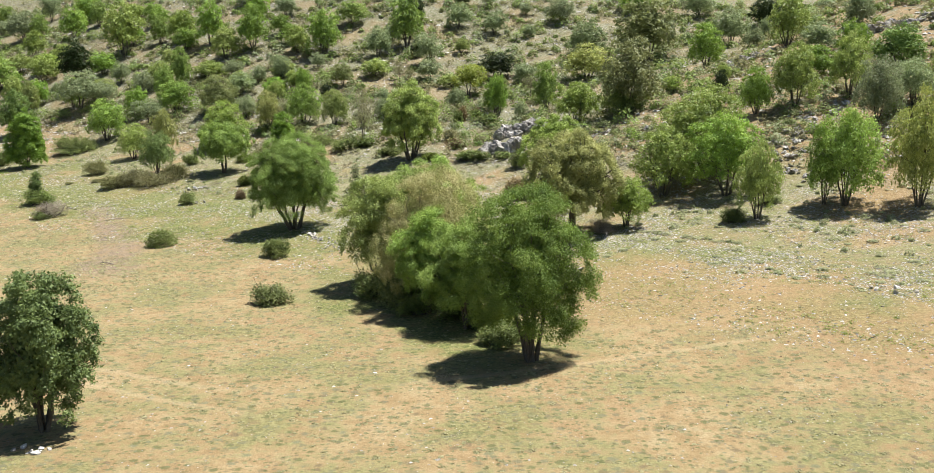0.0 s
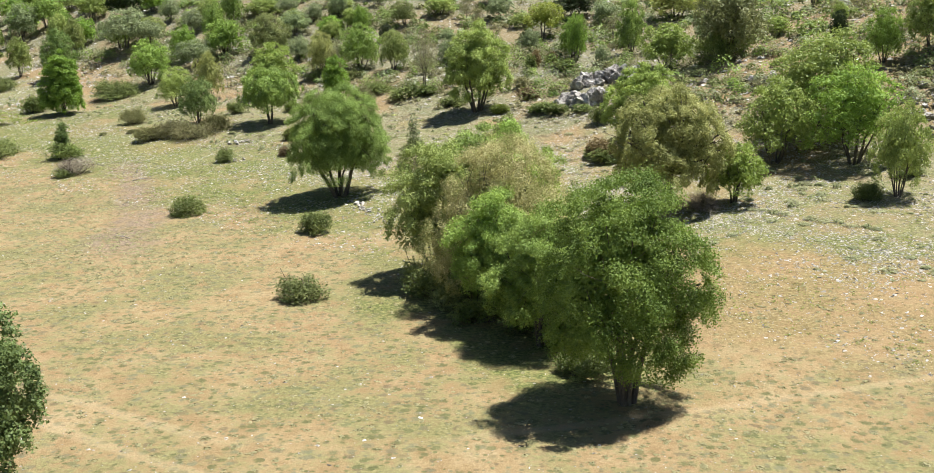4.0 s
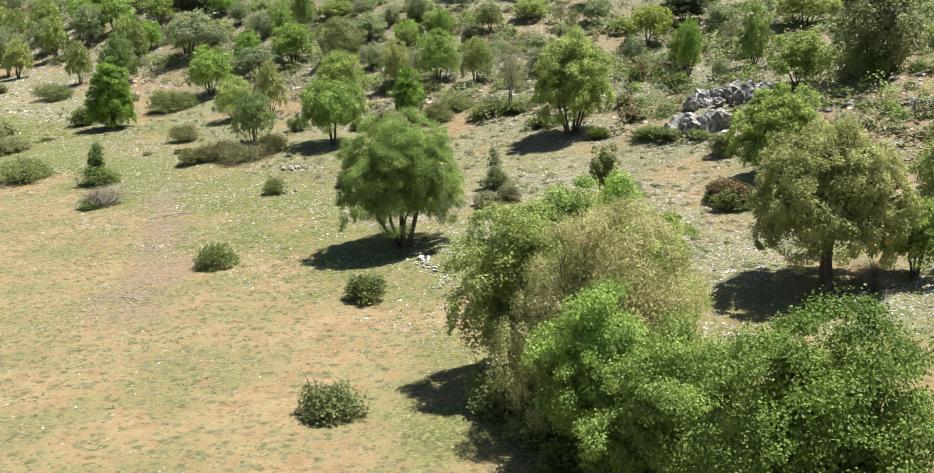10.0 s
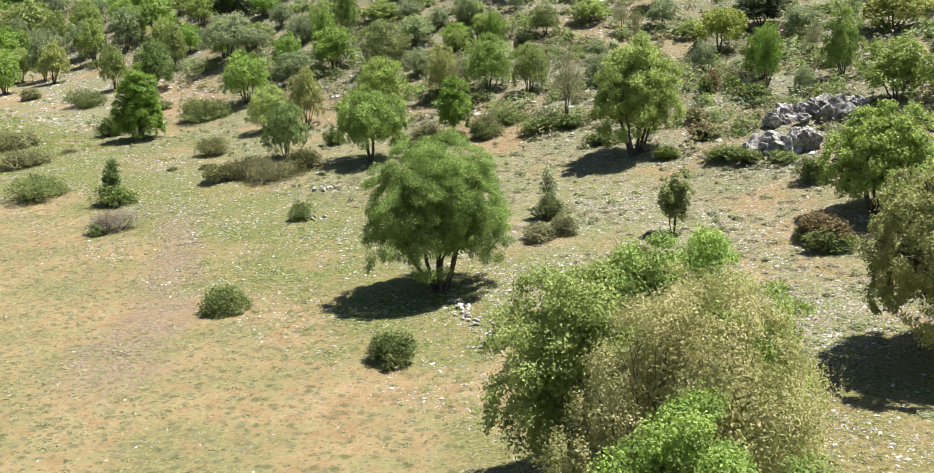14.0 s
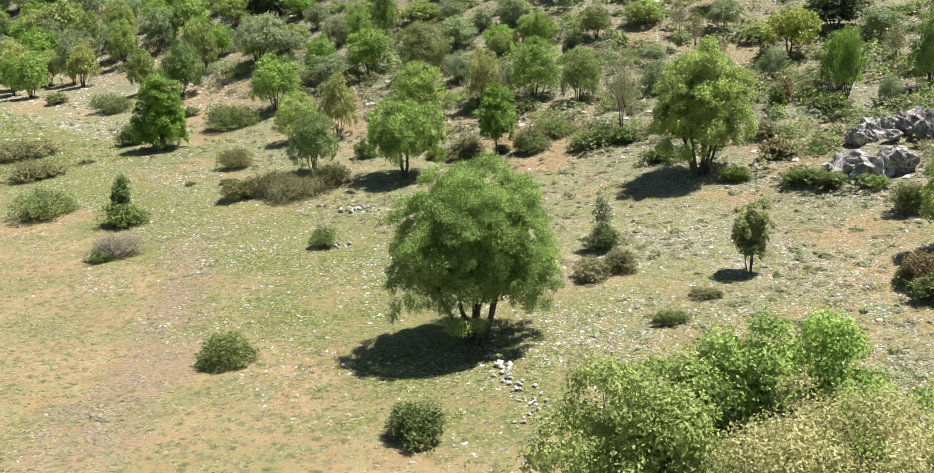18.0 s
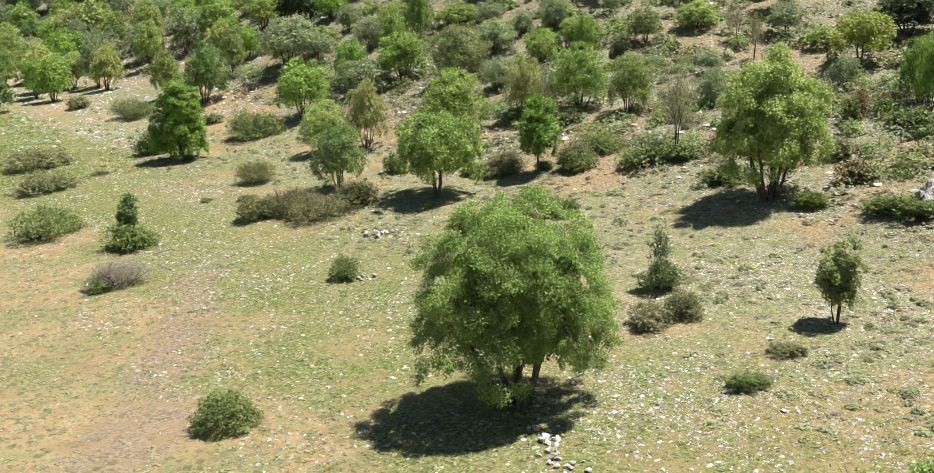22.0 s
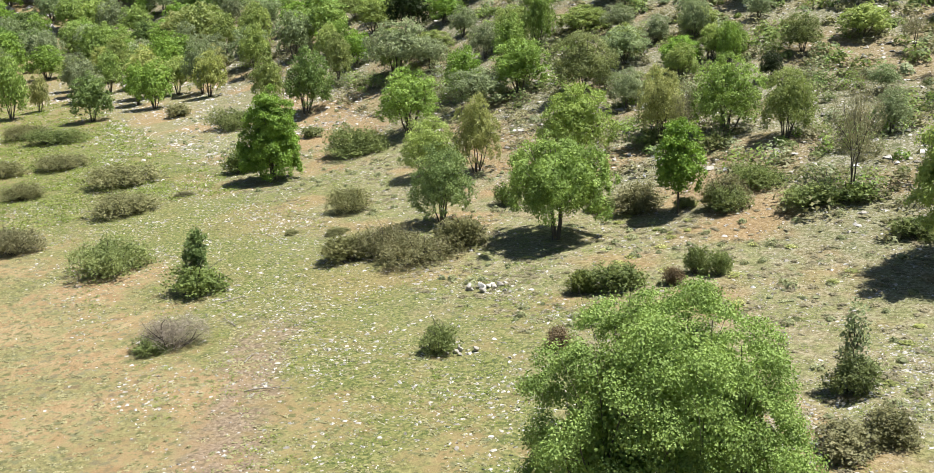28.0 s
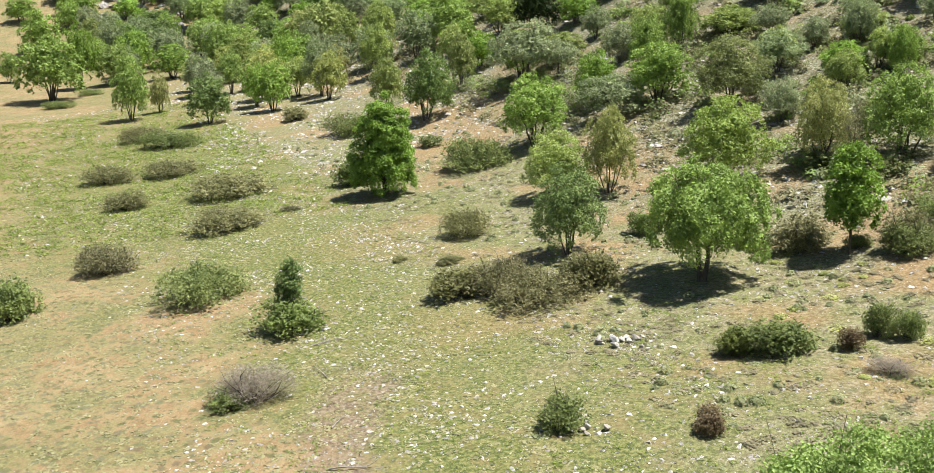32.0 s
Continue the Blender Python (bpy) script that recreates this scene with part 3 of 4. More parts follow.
    b /= np.linalg.norm(b, axis=1, keepdims=True)
    lp = np.concatenate([lp, envelope(b) * half * rng.uniform(0.3, 0.82 - 0.4 * f["lump"], (inner, 1)) + mid])
    nrm = np.concatenate([nrm, b + rng.normal(size=b.shape) * 0.6])
    ls = np.concatenate([np.full(skin, size), np.full(inner, size * 1.8)])
    # the crown fills its width and height
    for ax, lo, hi in ((0, -hw, hw), (1, -hw, hw), (2, h * low, h)):
        a, b = np.quantile(lp[:, ax], 0.002), np.quantile(lp[:, ax], 0.998)
        lp[:, ax] = lo + (lp[:, ax] - a) / (b - a) * (hi - lo)
    lp[:, 2] = np.maximum(lp[:, 2], 0.1)
    # bare round the stems
    leafy = (lp[:, 2] > h * (low + 0.1)) | (np.hypot(lp[:, 0], lp[:, 1]) > 0.5 * hw)
    lp, nrm, ls = lp[leafy], nrm[leafy], ls[leafy]
    v, fc = kites(rng, lp, nrm, ls, 0.8, count < 112000)
    crown = fast_mesh(name + "_crown", v, fc, LEAF[leaf])
    # stems and limbs
    paths, thin, tops = [], [], []
    tr = 0.015 * h * thick
    stems = f["stems"]
    cen = envelope(lobe) * half * rng.uniform(0.66, 0.82, (n, 1)) + mid
    for i in range(stems):
        a = i * 2 * math.pi / stems + rng.uniform(-0.4, 0.4)
        sp = f["spread"] * w * rng.uniform(0.4, 1.0)
        foot = np.array([math.cos(a) * sp * 0.35, math.sin(a) * sp * 0.35, -0.25])
        lean = rng.uniform(1.2, 2.6)
        head = np.array([math.cos(a) * sp * lean, math.sin(a) * sp * lean, h * (low + rng.uniform(0.14, 0.30))])
        r = tr * (1.5 if stems == 1 else 1.05 if stems < 4 else 0.8) * rng.uniform(0.75, 1.2)
        paths.append(stem(rng, foot, head, r * 1.25, r * 0.62, 0.05))
        tops.append((head, r * 0.6))
    for i in range(n):
        head, r = min(tops, key=lambda q: np.linalg.norm(q[0][:2] - cen[i][:2]) + rng.uniform(0, 0.3))
        if cen[i][2] < head[2] + 0.06 * h:
            # hanging boughs grow out of the nearest higher one
            up = [j for j in range(n) if cen[j][2] > max(head[2], cen[i][2]) + 0.05 * h]
            if up:
                head = cen[min(up, key=lambda j: np.linalg.norm(cen[j] - cen[i]))]
                r = r * 0.4
        p, q = stem(rng, head, cen[i], r * 0.7 * min(1, 6 / n ** 0.5), r * 0.2, 0.10, 5)
        (thin if far else paths).append((p, q))
        for _ in range(0 if far else 4 if form in ("bare", "flat", "arching") else 1):
            e = cen[i] + rng.normal(size=3) * w * 0.085 + (cen[i] - mid) * rng.uniform(0.05, 0.3)
            thin.append(stem(rng, p[rng.integers(2, 4)], e, r * 0.26, r * 0.06, 0.12, 4))
    tv, tf = tubes(paths, 5 if count < 20000 else 6)
    if thin:
        nv, nf = tubes(thin, 3)
        tv, tf = np.concatenate([tv, nv]), np.concatenate([tf, nf + len(tv)])
    trunk = fast_mesh(name + "_trunk", tv, tf, BARK, True)
    return trunk, crown


def tree_at(name, x, y, meshes, label, category="tree", turn=0.0, scale=(1, 1, 1), group=""):
    ob = new(name)
    ob.empty_display_size = 0.3
    ob.matrix_basis = Matrix.LocRotScale((x, y, float(height(x, y))), Euler((0, 0, turn)), scale)
    part("trunk", meshes[0], ob)
    part("crown", meshes[1], ob)
    return tagged(ob, label, category, group)


def bush_meshes(name, seed, w, h, leaf, count, size, lumps=7, stick=0.0, slim=0.75):
    """A bush of leafy lumps on short stems, w wide and h high."""
    rng = np.random.default_rng(seed)
    a = rng.uniform(0, 6.28, lumps)
    r = np.sqrt(rng.random(lumps)) * 0.62
    cen = np.stack([np.cos(a) * r * w / 2, np.sin(a) * r * w / 2, np.full(lumps, 0.3 * h) + rng.uniform(-0.1, 0.2, lumps) * h], -1)
    cen[0] = (0, 0, 0.42 * h)
    br = rng.uniform(0.36, 0.55, lumps)
    rads = np.stack([br * w / 2, br * w / 2, np.minimum(br * 1.15 * h, 0.55 * h)], -1)
    if lumps == 1:
        cen[0], rads[0], br[0] = (0, 0, 0.15 * h), (w * 0.46, w * 0.46, h * 0.8), 1.0
    twigs = count // 8
    which = rng.choice(lumps, twigs, p=br ** 2 / (br ** 2).sum())
    dd = rng.normal(size=(twigs, 3))
    dd[:, 2] = np.abs(dd[:, 2]) * 1.1 - 0.25
    dd /= np.linalg.norm(dd, axis=1, keepdims=True)
    tip = cen[which] + dd * rads[which] * np.where(rng.random(twigs) < 0.25, rng.uniform(0.4, 0.85, twigs), rng.uniform(0.85, 1.1, twigs))[:, None]
    way = dd * 0.6 + np.array([0, 0, 0.7]) + rng.normal(size=dd.shape) * 0.35
    way /= np.linalg.norm(way, axis=1, keepdims=True)
    lp, nrm, ls, _ = leafy_shoots(rng, tip, way, 0.22 * h * rng.uniform(0.6, 1.4, twigs), 8, np.full(twigs, size), size * 0.75)
    lp[:, 2] = np.maximum(lp[:, 2], 0.02)
    v, f = kites(rng, lp, nrm, ls, slim, True)
    foliage = fast_mesh(name + "_foliage", v, f, LEAF[leaf])
    paths = []
    for i in range(lumps * 3):
        k = i % lumps
        e = cen[k] + rng.normal(size=3) * rads[k] * (0.55 + stick)
        e[2] = abs(e[2]) + 0.1 * h
        paths.append(stem(rng, (rng.normal() * 0.06 * w, rng.normal() * 0.06 * w, -0.1), e, 0.02 * h + 0.008, 0.006, 0.12, 5))
    tv, tf = tubes(paths, 5)
    return fast_mesh(name + "_woody_base", tv, tf, BARK, True), foliage


def bush_at(x, y, w, h, meshes, label, turn=0.0, base=(2.0, 1.2), name="bush", group="bushes on the meadow"):
    ob = new(name)
    ob.empty_display_size = 0.2
    ob.matrix_basis = Matrix.LocRotScale((x, y, float(height(x, y)) - 0.02), Euler((0, 0, turn)), (w / base[0], w / base[0], h / base[1]))
    part("woody_base", meshes[0], ob)
    part("foliage", meshes[1], ob)
    return tagged(ob, label, "bush", group)


# ---- the large trees of the meadow ----
def big_tree(name, x, y, w, h, form, leaf, seed, label, count=42000, size=0.115, turn=0.0, thick=1.0, fill=0.22):
    return tree_at(name, x, y, tree_meshes(name, seed, w, h, form, leaf, count, size, thick, fill), label, turn=turn)


big_tree("maple_tree", 3.3, 44.2, 5.6, 7.4, "dome", "deep", 1, "tall dense green broadleaf tree with clustered stems", 113000, 0.064)
big_tree("maple_tree", -14.5, 36.9, 4.0, 5.7, "dome", "dark", 2, "dense dark green round tree on bare soil", 36000, 0.092)
big_tree("hawthorn_tree", -1.1, 56.6, 6.3, 7.0, "arching", "haw", 3, "spreading hawthorn covered in faded beige blossom", 110000, 0.052)
big_tree("maple_tree", -3.9, 60.0, 5.0, 6.2, "shrubby", "light", 4, "light green leafy tree behind the hawthorn", 50000, 0.078)
big_tree("maple_tree", -0.6, 60.7, 3.4, 6.9, "airy", "bright", 5, "slender green tree with upright boughs behind the hawthorn", 40000, 0.07)
big_tree("maple_tree", -2.4, 60.8, 3.6, 6.8, "shrubby", "bright", 19, "green tree with loose upright boughs behind the hawthorn", 44000, 0.07)
big_tree("maple_tree", 0.9, 59.6, 2.7, 5.6, "airy", "light", 20, "small light green tree beside the hawthorn", 24000, 0.07)
big_tree("maple_tree", -1.3, 53.2, 3.7, 5.4, "airy", "bright", 6, "fresh green slender tree in front of the hawthorn", 52000, 0.066)
big_tree("maple_tree", 0.7, 50.3, 4.5, 5.3, "airy", "bright", 7, "fresh green low-boughed tree in the grove", 64000, 0.066)
big_tree("maple_tree", -11.4, 77.4, 6.1, 6.9, "broad", "vivid", 28, "round green tree with a broad crown over deep shade", 170000, 0.057, thick=1.1, fill=0.34)
big_tree("oak_tree", 7.7, 68.4, 6.2, 6.7, "oak", "olive", 9, "round olive-yellow oak on stony ground", 80000, 0.08, thick=1.5)
big_tree("maple_tree", 7.7, 84.8, 5.0, 5.2, "dome", "light", 10, "light green round tree above the stony foot", 36000, 0.105)
big_tree("wild_pear_tree", 11.2, 69.0, 3.2, 3.3, "airy", "light", 11, "small crooked tree with a thin pale crown", 8000, 0.10, thick=1.6)
big_tree("dark_green_tree", -46.8, 119.3, 4.3, 6.4, "upright", "green", 12, "dense green upright tree on the meadow edge", 30000, 0.115)
big_tree("wild_pear_tree", -22.2, 104.9, 5.6, 5.0, "layered", "green", 13, "spreading green tree on two dark trunks", 30000, 0.1, thick=1.4)
big_tree("young_tree", -16.9, 108.1, 2.4, 4.7, "single", "green", 14, "slender young tree with a single reddish trunk", 9000, 0.105, thick=0.7)
big_tree("maple_tree", -3.8, 99.3, 5.4, 7.2, "shrubby", "light", 15, "tall light green tree with several stout stems", 44000, 0.105, thick=1.2)
big_tree("sapling", -1.4, 84.7, 1.7, 3.1, "vase", "brown", 16, "small olive-green sapling on stony turf", 6000, 0.085, thick=0.8)
big_tree("sapling", -37.4, 96.9, 1.3, 2.9, "single", "dark", 17, "dark green shoot rising out of a low bush", 3500, 0.085, thick=0.7)
big_tree("sapling", -8.0, 88.8, 1.0, 2.9, "single", "grey", 18, "thin grey-green shoot rising out of a bush", 700, 0.08, thick=0.7)

# ---- trees of the hillside and the far valley ----
KINDS = {
    "green": ("shrubby", "green", "green_tree", "mid-green leafy tree with several thin stems on the hillside"),
    "bright": ("dome", "bright", "maple_tree", "fresh bright green broadleaf tree at the foot of the slope"),
    "light": ("shrubby", "light", "light_green_tree", "light green leafy tree among stones on the hillside"),
    "lime": ("flat", "lime", "lime_green_tree", "yellow-green flat-topped young tree on the hillside"),
    "dark": ("dome", "dark", "dark_green_tree", "deep green dense round tree with short stems"),
    "grey": ("airy", "grey", "grey_green_tree", "grey-green thin-crowned tree with an open branching"),
    "olive": ("shrubby", "olive", "olive_green_tree", "olive-yellow leafy oak with slender stems"),
    "brown": ("airy", "brown", "brown_oak_tree", "brownish green spreading oak with dark bare limbs"),
    "cedar": ("dome", "cedar", "dark_evergreen_tree", "blackish green dense evergreen on the slope"),
    "flat": ("flat", "grey", "flat_topped_tree", "grey-green flat-topped tree with a dark leaning trunk"),
    "bare": ("bare", "bare", "half_bare_tree", "half-bare grey tree with thin twigs on the hillside"),
}
LIBRARY = {}
for i, (kind, (form, leaf, nm, label)) in enumerate(KINDS.items()):
    few = {"bare": 0.5, "grey": 0.85, "flat": 0.85}.get(kind, 1.0)
    for k in range(3 if kind in ("green", "light", "grey") else 2):
        bare = 0.62 if kind == "bare" else 1.0
        for level, (n, size) in enumerate(((12000, 0.115), (7600, 0.15), (4200, 0.205))):
            LIBRARY[kind, k, level] = tree_meshes(nm, 100 + i * 10 + k, 5.0, 5.5, form, leaf, int(n * few), size * bare, 1.0, 0.2, level > 1)
tree_rng = random.Random(11)


def hill_tree(kind, x, y, w, h):
    form, leaf, nm, label = KINDS[kind]
    k = tree_rng.randrange(3 if kind in ("green", "light", "grey") else 2)
    s, u = 0.65 * x + 0.76 * y, -0.76 * x + 0.65 * y
    far = 2 if s > 94 or u > 140 else 0 if s < 84 and u < 108 else 1
    wx = w / 5.0 * (1.06 if s > 76 else 0.99)
    tree_at(nm, x, y, LIBRARY[kind, k, far], label, turn=tree_rng.uniform(0, 6.28), scale=(wx, wx * tree_rng.uniform(0.9, 1.05), h / 5.5 * 1.06), group=nm.replace("_", " ") + "s of the hillside")


hill_tree("green", -124.4, 161.2, 8.9, 8.1)
hill_tree("green", -130.9, 172.2, 5.0, 8.9)
hill_tree("green", -149.1, 175.0, 3.5, 4.5)
hill_tree("green", -97.9, 148.7, 4.1, 6.7)
hill_tree("olive", -98.2, 153.4, 2.5, 4.6)
hill_tree("dark", -85.0, 146.5, 4.5, 4.9)
hill_tree("green", -86.3, 155.7, 3.1, 4.6)
hill_tree("green", -91.5, 167.7, 4.0, 6.3)
hill_tree("grey", -80.9, 160.2, 4.1, 6.4)
hill_tree("green", -115.5, 185.1, 6.2, 6.7)
hill_tree("grey", -80.3, 169.7, 4.5, 4.5)
hill_tree("grey", -72.7, 167.2, 4.6, 5.2)
hill_tree("light", -58.1, 150.6, 2.6, 4.8)
hill_tree("dark", -57.2, 142.3, 4.7, 5.7)
hill_tree("light", -64.1, 147.2, 3.2, 4.8)
hill_tree("green", -169.2, 205.7, 5.8, 5.2)
hill_tree("green", -161.7, 192.3, 6.9, 7.4)
hill_tree("grey", -133.0, 191.6, 6.1, 5.6)
hill_tree("light", -155.5, 197.7, 4.7, 5.5)
hill_tree("green", -127.1, 208.3, 5.7, 5.2)
hill_tree("light", -97.7, 184.7, 7.6, 6.8)
hill_tree("light", -83.4, 176.5, 4.1, 6.0)
hill_tree("green", -180.6, 204.4, 6.4, 4.6)
hill_tree("grey", -160.1, 206.5, 5.2, 4.0)
hill_tree("green", -157.0, 211.5, 3.9, 3.5)
hill_tree("light", -137.5, 211.5, 8.1, 5.9)
hill_tree("green", -81.2, 182.3, 3.8, 3.5)
hill_tree("flat", -49.9, 146.6, 5.9, 5.3)
hill_tree("flat", -46.8, 146.6, 3.2, 3.0)
hill_tree("light", -62.3, 167.1, 4.6, 3.7)
hill_tree("cedar", -55.5, 162.0, 5.1, 5.6)
hill_tree("grey", -47.2, 156.2, 2.7, 2.9)
hill_tree("grey", -41.2, 146.2, 2.7, 3.0)
hill_tree("light", -39.8, 148.8, 3.7, 3.1)
hill_tree("green", -36.0, 145.5, 3.1, 5.1)
hill_tree("green", -34.4, 135.5, 4.4, 3.9)
hill_tree("light", -32.5, 146.9, 4.7, 2.3)
hill_tree("brown", -28.4, 132.1, 4.5, 4.3)
hill_tree("grey", -37.2, 133.8, 4.4, 3.0)
hill_tree("green", -41.3, 130.0, 5.1, 4.7)
hill_tree("olive", -31.6, 118.8, 3.2, 4.6)
hill_tree("light", -34.9, 118.7, 3.9, 3.7)
hill_tree("dark", -29.5, 108.1, 3.7, 4.1)
hill_tree("light", -24.8, 117.7, 4.9, 4.4)
hill_tree("olive", -20.2, 119.1, 2.8, 4.3)
hill_tree("bare", -18.6, 118.3, 1.5, 3.4)
hill_tree("green", -16.4, 119.5, 3.7, 4.4)
hill_tree("green", -18.2, 132.6, 1.7, 2.9)
hill_tree("grey", -21.8, 139.0, 2.2, 3.2)
hill_tree("grey", -24.9, 140.2, 2.2, 2.1)
hill_tree("light", -26.8, 137.4, 2.5, 2.6)
hill_tree("grey", -24.3, 128.3, 2.6, 2.6)
hill_tree("light", -21.3, 132.0, 2.5, 2.3)
hill_tree("green", -73.7, 178.7, 4.0, 2.9)
hill_tree("grey", -29.0, 144.7, 2.9, 2.3)
hill_tree("light", -19.8, 134.4, 2.0, 2.4)
hill_tree("bare", -8.9, 108.0, 2.3, 5.3)
hill_tree("light", -12.9, 117.9, 3.1, 3.8)
hill_tree("olive", -20.5, 121.6, 2.6, 3.2)
hill_tree("lime", 1.8, 122.4, 3.8, 3.4)
hill_tree("green", 4.5, 109.7, 1.8, 4.2)
hill_tree("cedar", 5.4, 128.0, 4.6, 2.9)
hill_tree("bare", -5.0, 126.7, 1.2, 3.1)
hill_tree("bare", -6.4, 131.9, 1.7, 2.7)
hill_tree("grey", -2.8, 131.7, 3.2, 2.5)
hill_tree("brown", -13.4, 133.2, 2.9, 2.5)
hill_tree("grey", 6.7, 107.3, 1.4, 1.8)
hill_tree("light", -0.2, 127.6, 2.6, 1.4)
hill_tree("bare", 8.4, 118.1, 1.9, 2.6)
hill_tree("grey", -26.4, 136.3, 3.5, 2.7)
hill_tree("green", -21.9, 134.0, 2.9, 2.1)
hill_tree("green", -18.4, 134.5, 2.6, 2.3)
hill_tree("light", -21.8, 140.4, 3.3, 2.2)
hill_tree("light", -9.7, 135.5, 3.4, 2.1)
hill_tree("grey", -7.4, 116.9, 1.9, 2.3)
hill_tree("brown", 16.3, 100.4, 6.3, 6.6)
hill_tree("light", 11.6, 101.9, 4.3, 3.7)
hill_tree("green", 9.5, 110.2, 2.6, 4.6)
hill_tree("grey", 8.3, 125.2, 3.1, 2.3)
hill_tree("light", 15.0, 76.5, 4.9, 4.8)
hill_tree("green", 18.9, 74.1, 5.1, 5.3)
hill_tree("light", 18.7, 79.4, 6.9, 6.0)
hill_tree("light", 19.2, 67.3, 3.1, 4.7)
hill_tree("green", 23.8, 68.6, 2.1, 5.0)
hill_tree("bright", 24.9, 67.9, 4.5, 5.8)
hill_tree("olive", 28.7, 65.7, 4.4, 6.9)
hill_tree("grey", 31.7, 81.0, 3.7, 4.8)
hill_tree("light", 27.8, 88.0, 3.7, 4.9)
hill_tree("green", 24.8, 88.7, 2.6, 3.6)
hill_tree("green", 27.0, 116.6, 3.6, 4.6)
hill_tree("brown", 22.9, 129.4, 7.5, 6.7)
hill_tree("olive", 15.1, 123.4, 5.5, 3.9)
hill_tree("light", 33.3, 109.0, 4.0, 4.7)
hill_tree("grey", 33.2, 131.3, 4.6, 4.3)
hill_tree("green", 35.7, 97.5, 3.0, 3.4)
hill_tree("dark", 37.6, 91.7, 4.3, 3.6)
hill_tree("grey", 34.1, 101.7, 3.4, 2.8)
hill_tree("grey", 35.1, 82.4, 3.5, 3.4)
hill_tree("grey", 16.6, 135.8, 4.8, 4.4)
hill_tree("green", 4.4, 112.8, 2.4, 3.5)
hill_tree("green", -6.1, 145.6, 4.6, 6.8)
hill_tree("grey", 39.8, 107.7, 3.0, 3.5)
hill_tree("cedar", 39.8, 139.8, 4.2, 4.0)
hill_tree("cedar", -5.4, 154.1, 3.1, 3.4)
hill_tree("light", -21.0, 148.9, 3.1, 3.5)
hill_tree("green", -17.1, 146.7, 4.5, 5.7)
hill_tree("grey", -9.7, 142.7, 3.5, 3.8)
hill_tree("grey", -3.0, 138.1, 3.4, 3.8)
hill_tree("light", -49.9, 167.6, 5.8, 7.7)
hill_tree("green", -35.2, 160.7, 3.9, 6.0)
hill_tree("green", -27.9, 154.0, 4.3, 6.0)
hill_tree("grey", -76.7, 197.6, 5.8, 5.2)
hill_tree("green", -64.0, 186.7, 4.3, 5.6)
hill_tree("grey", 34.3, 154.6, 4.8, 3.9)
hill_tree("green", 26.5, 158.5, 6.2, 3.5)
hill_tree("grey", 14.9, 152.9, 4.2, 3.4)
hill_tree("green", -14.3, 155.6, 4.3, 3.4)
hill_tree("grey", -24.9, 164.8, 3.5, 3.2)
hill_tree("grey", 5.6, 148.4, 3.3, 2.9)
hill_tree("grey", 0.8, 151.1, 3.7, 3.3)

# further trees of the same kinds where the wood runs on up the slope
placed = [(o.matrix_basis.translation.x, o.matrix_basis.translation.y) for o in scene.objects if o.get("category") == "tree"]
wanted = 170
while wanted:
    u, s = tree_rng.uniform(10, 270), 78 + 70 * tree_rng.random() ** 1.4
    x, y = -0.76 * u + 0.65 * s, 0.65 * u + 0.76 * s
    scree = 40 < u < 112 and s > 82
    if min((x - a) ** 2 + (y - b) ** 2 for a, b in placed) > 3.4 ** 2 and not (s < 85 and u < 116):
        placed.append((x, y))
        size = 0.5 if scree else 1.0
        hill_tree(tree_rng.choice(("grey", "grey", "cedar", "light") if scree else ("green", "grey", "light", "light", "green", "green")), x, y, size * tree_rng.uniform(2.6, 4.6), size * tree_rng.uniform(2.4, 5.0))
        wanted -= 1

wanted = 70
while wanted:
    u, s = tree_rng.uniform(205, 300), tree_rng.uniform(46, 86)
    x, y = -0.76 * u + 0.65 * s, 0.65 * u + 0.76 * s
    if min((x - a) ** 2 + (y - b) ** 2 for a, b in placed) > 4.2 ** 2:
        placed.append((x, y))
        hill_tree(tree_rng.choice(("dark", "green", "bright", "grey")), x, y, tree_rng.uniform(4.4, 7.0), tree_rng.uniform(4.0, 6.5))
        wanted -= 1

wanted = 26
while wanted:
    u, s = tree_rng.uniform(160, 215), tree_rng.uniform(58, 84)
    x, y = -0.76 * u + 0.65 * s, 0.65 * u + 0.76 * s
    if min((x - a) ** 2 + (y - b) ** 2 for a, b in placed) > 3.6 ** 2:
        placed.append((x, y))
        hill_tree(tree_rng.choice(("green", "light", "grey", "olive")), x, y, tree_rng.uniform(3.4, 5.6), tree_rng.uniform(3.6, 5.6))
        wanted -= 1

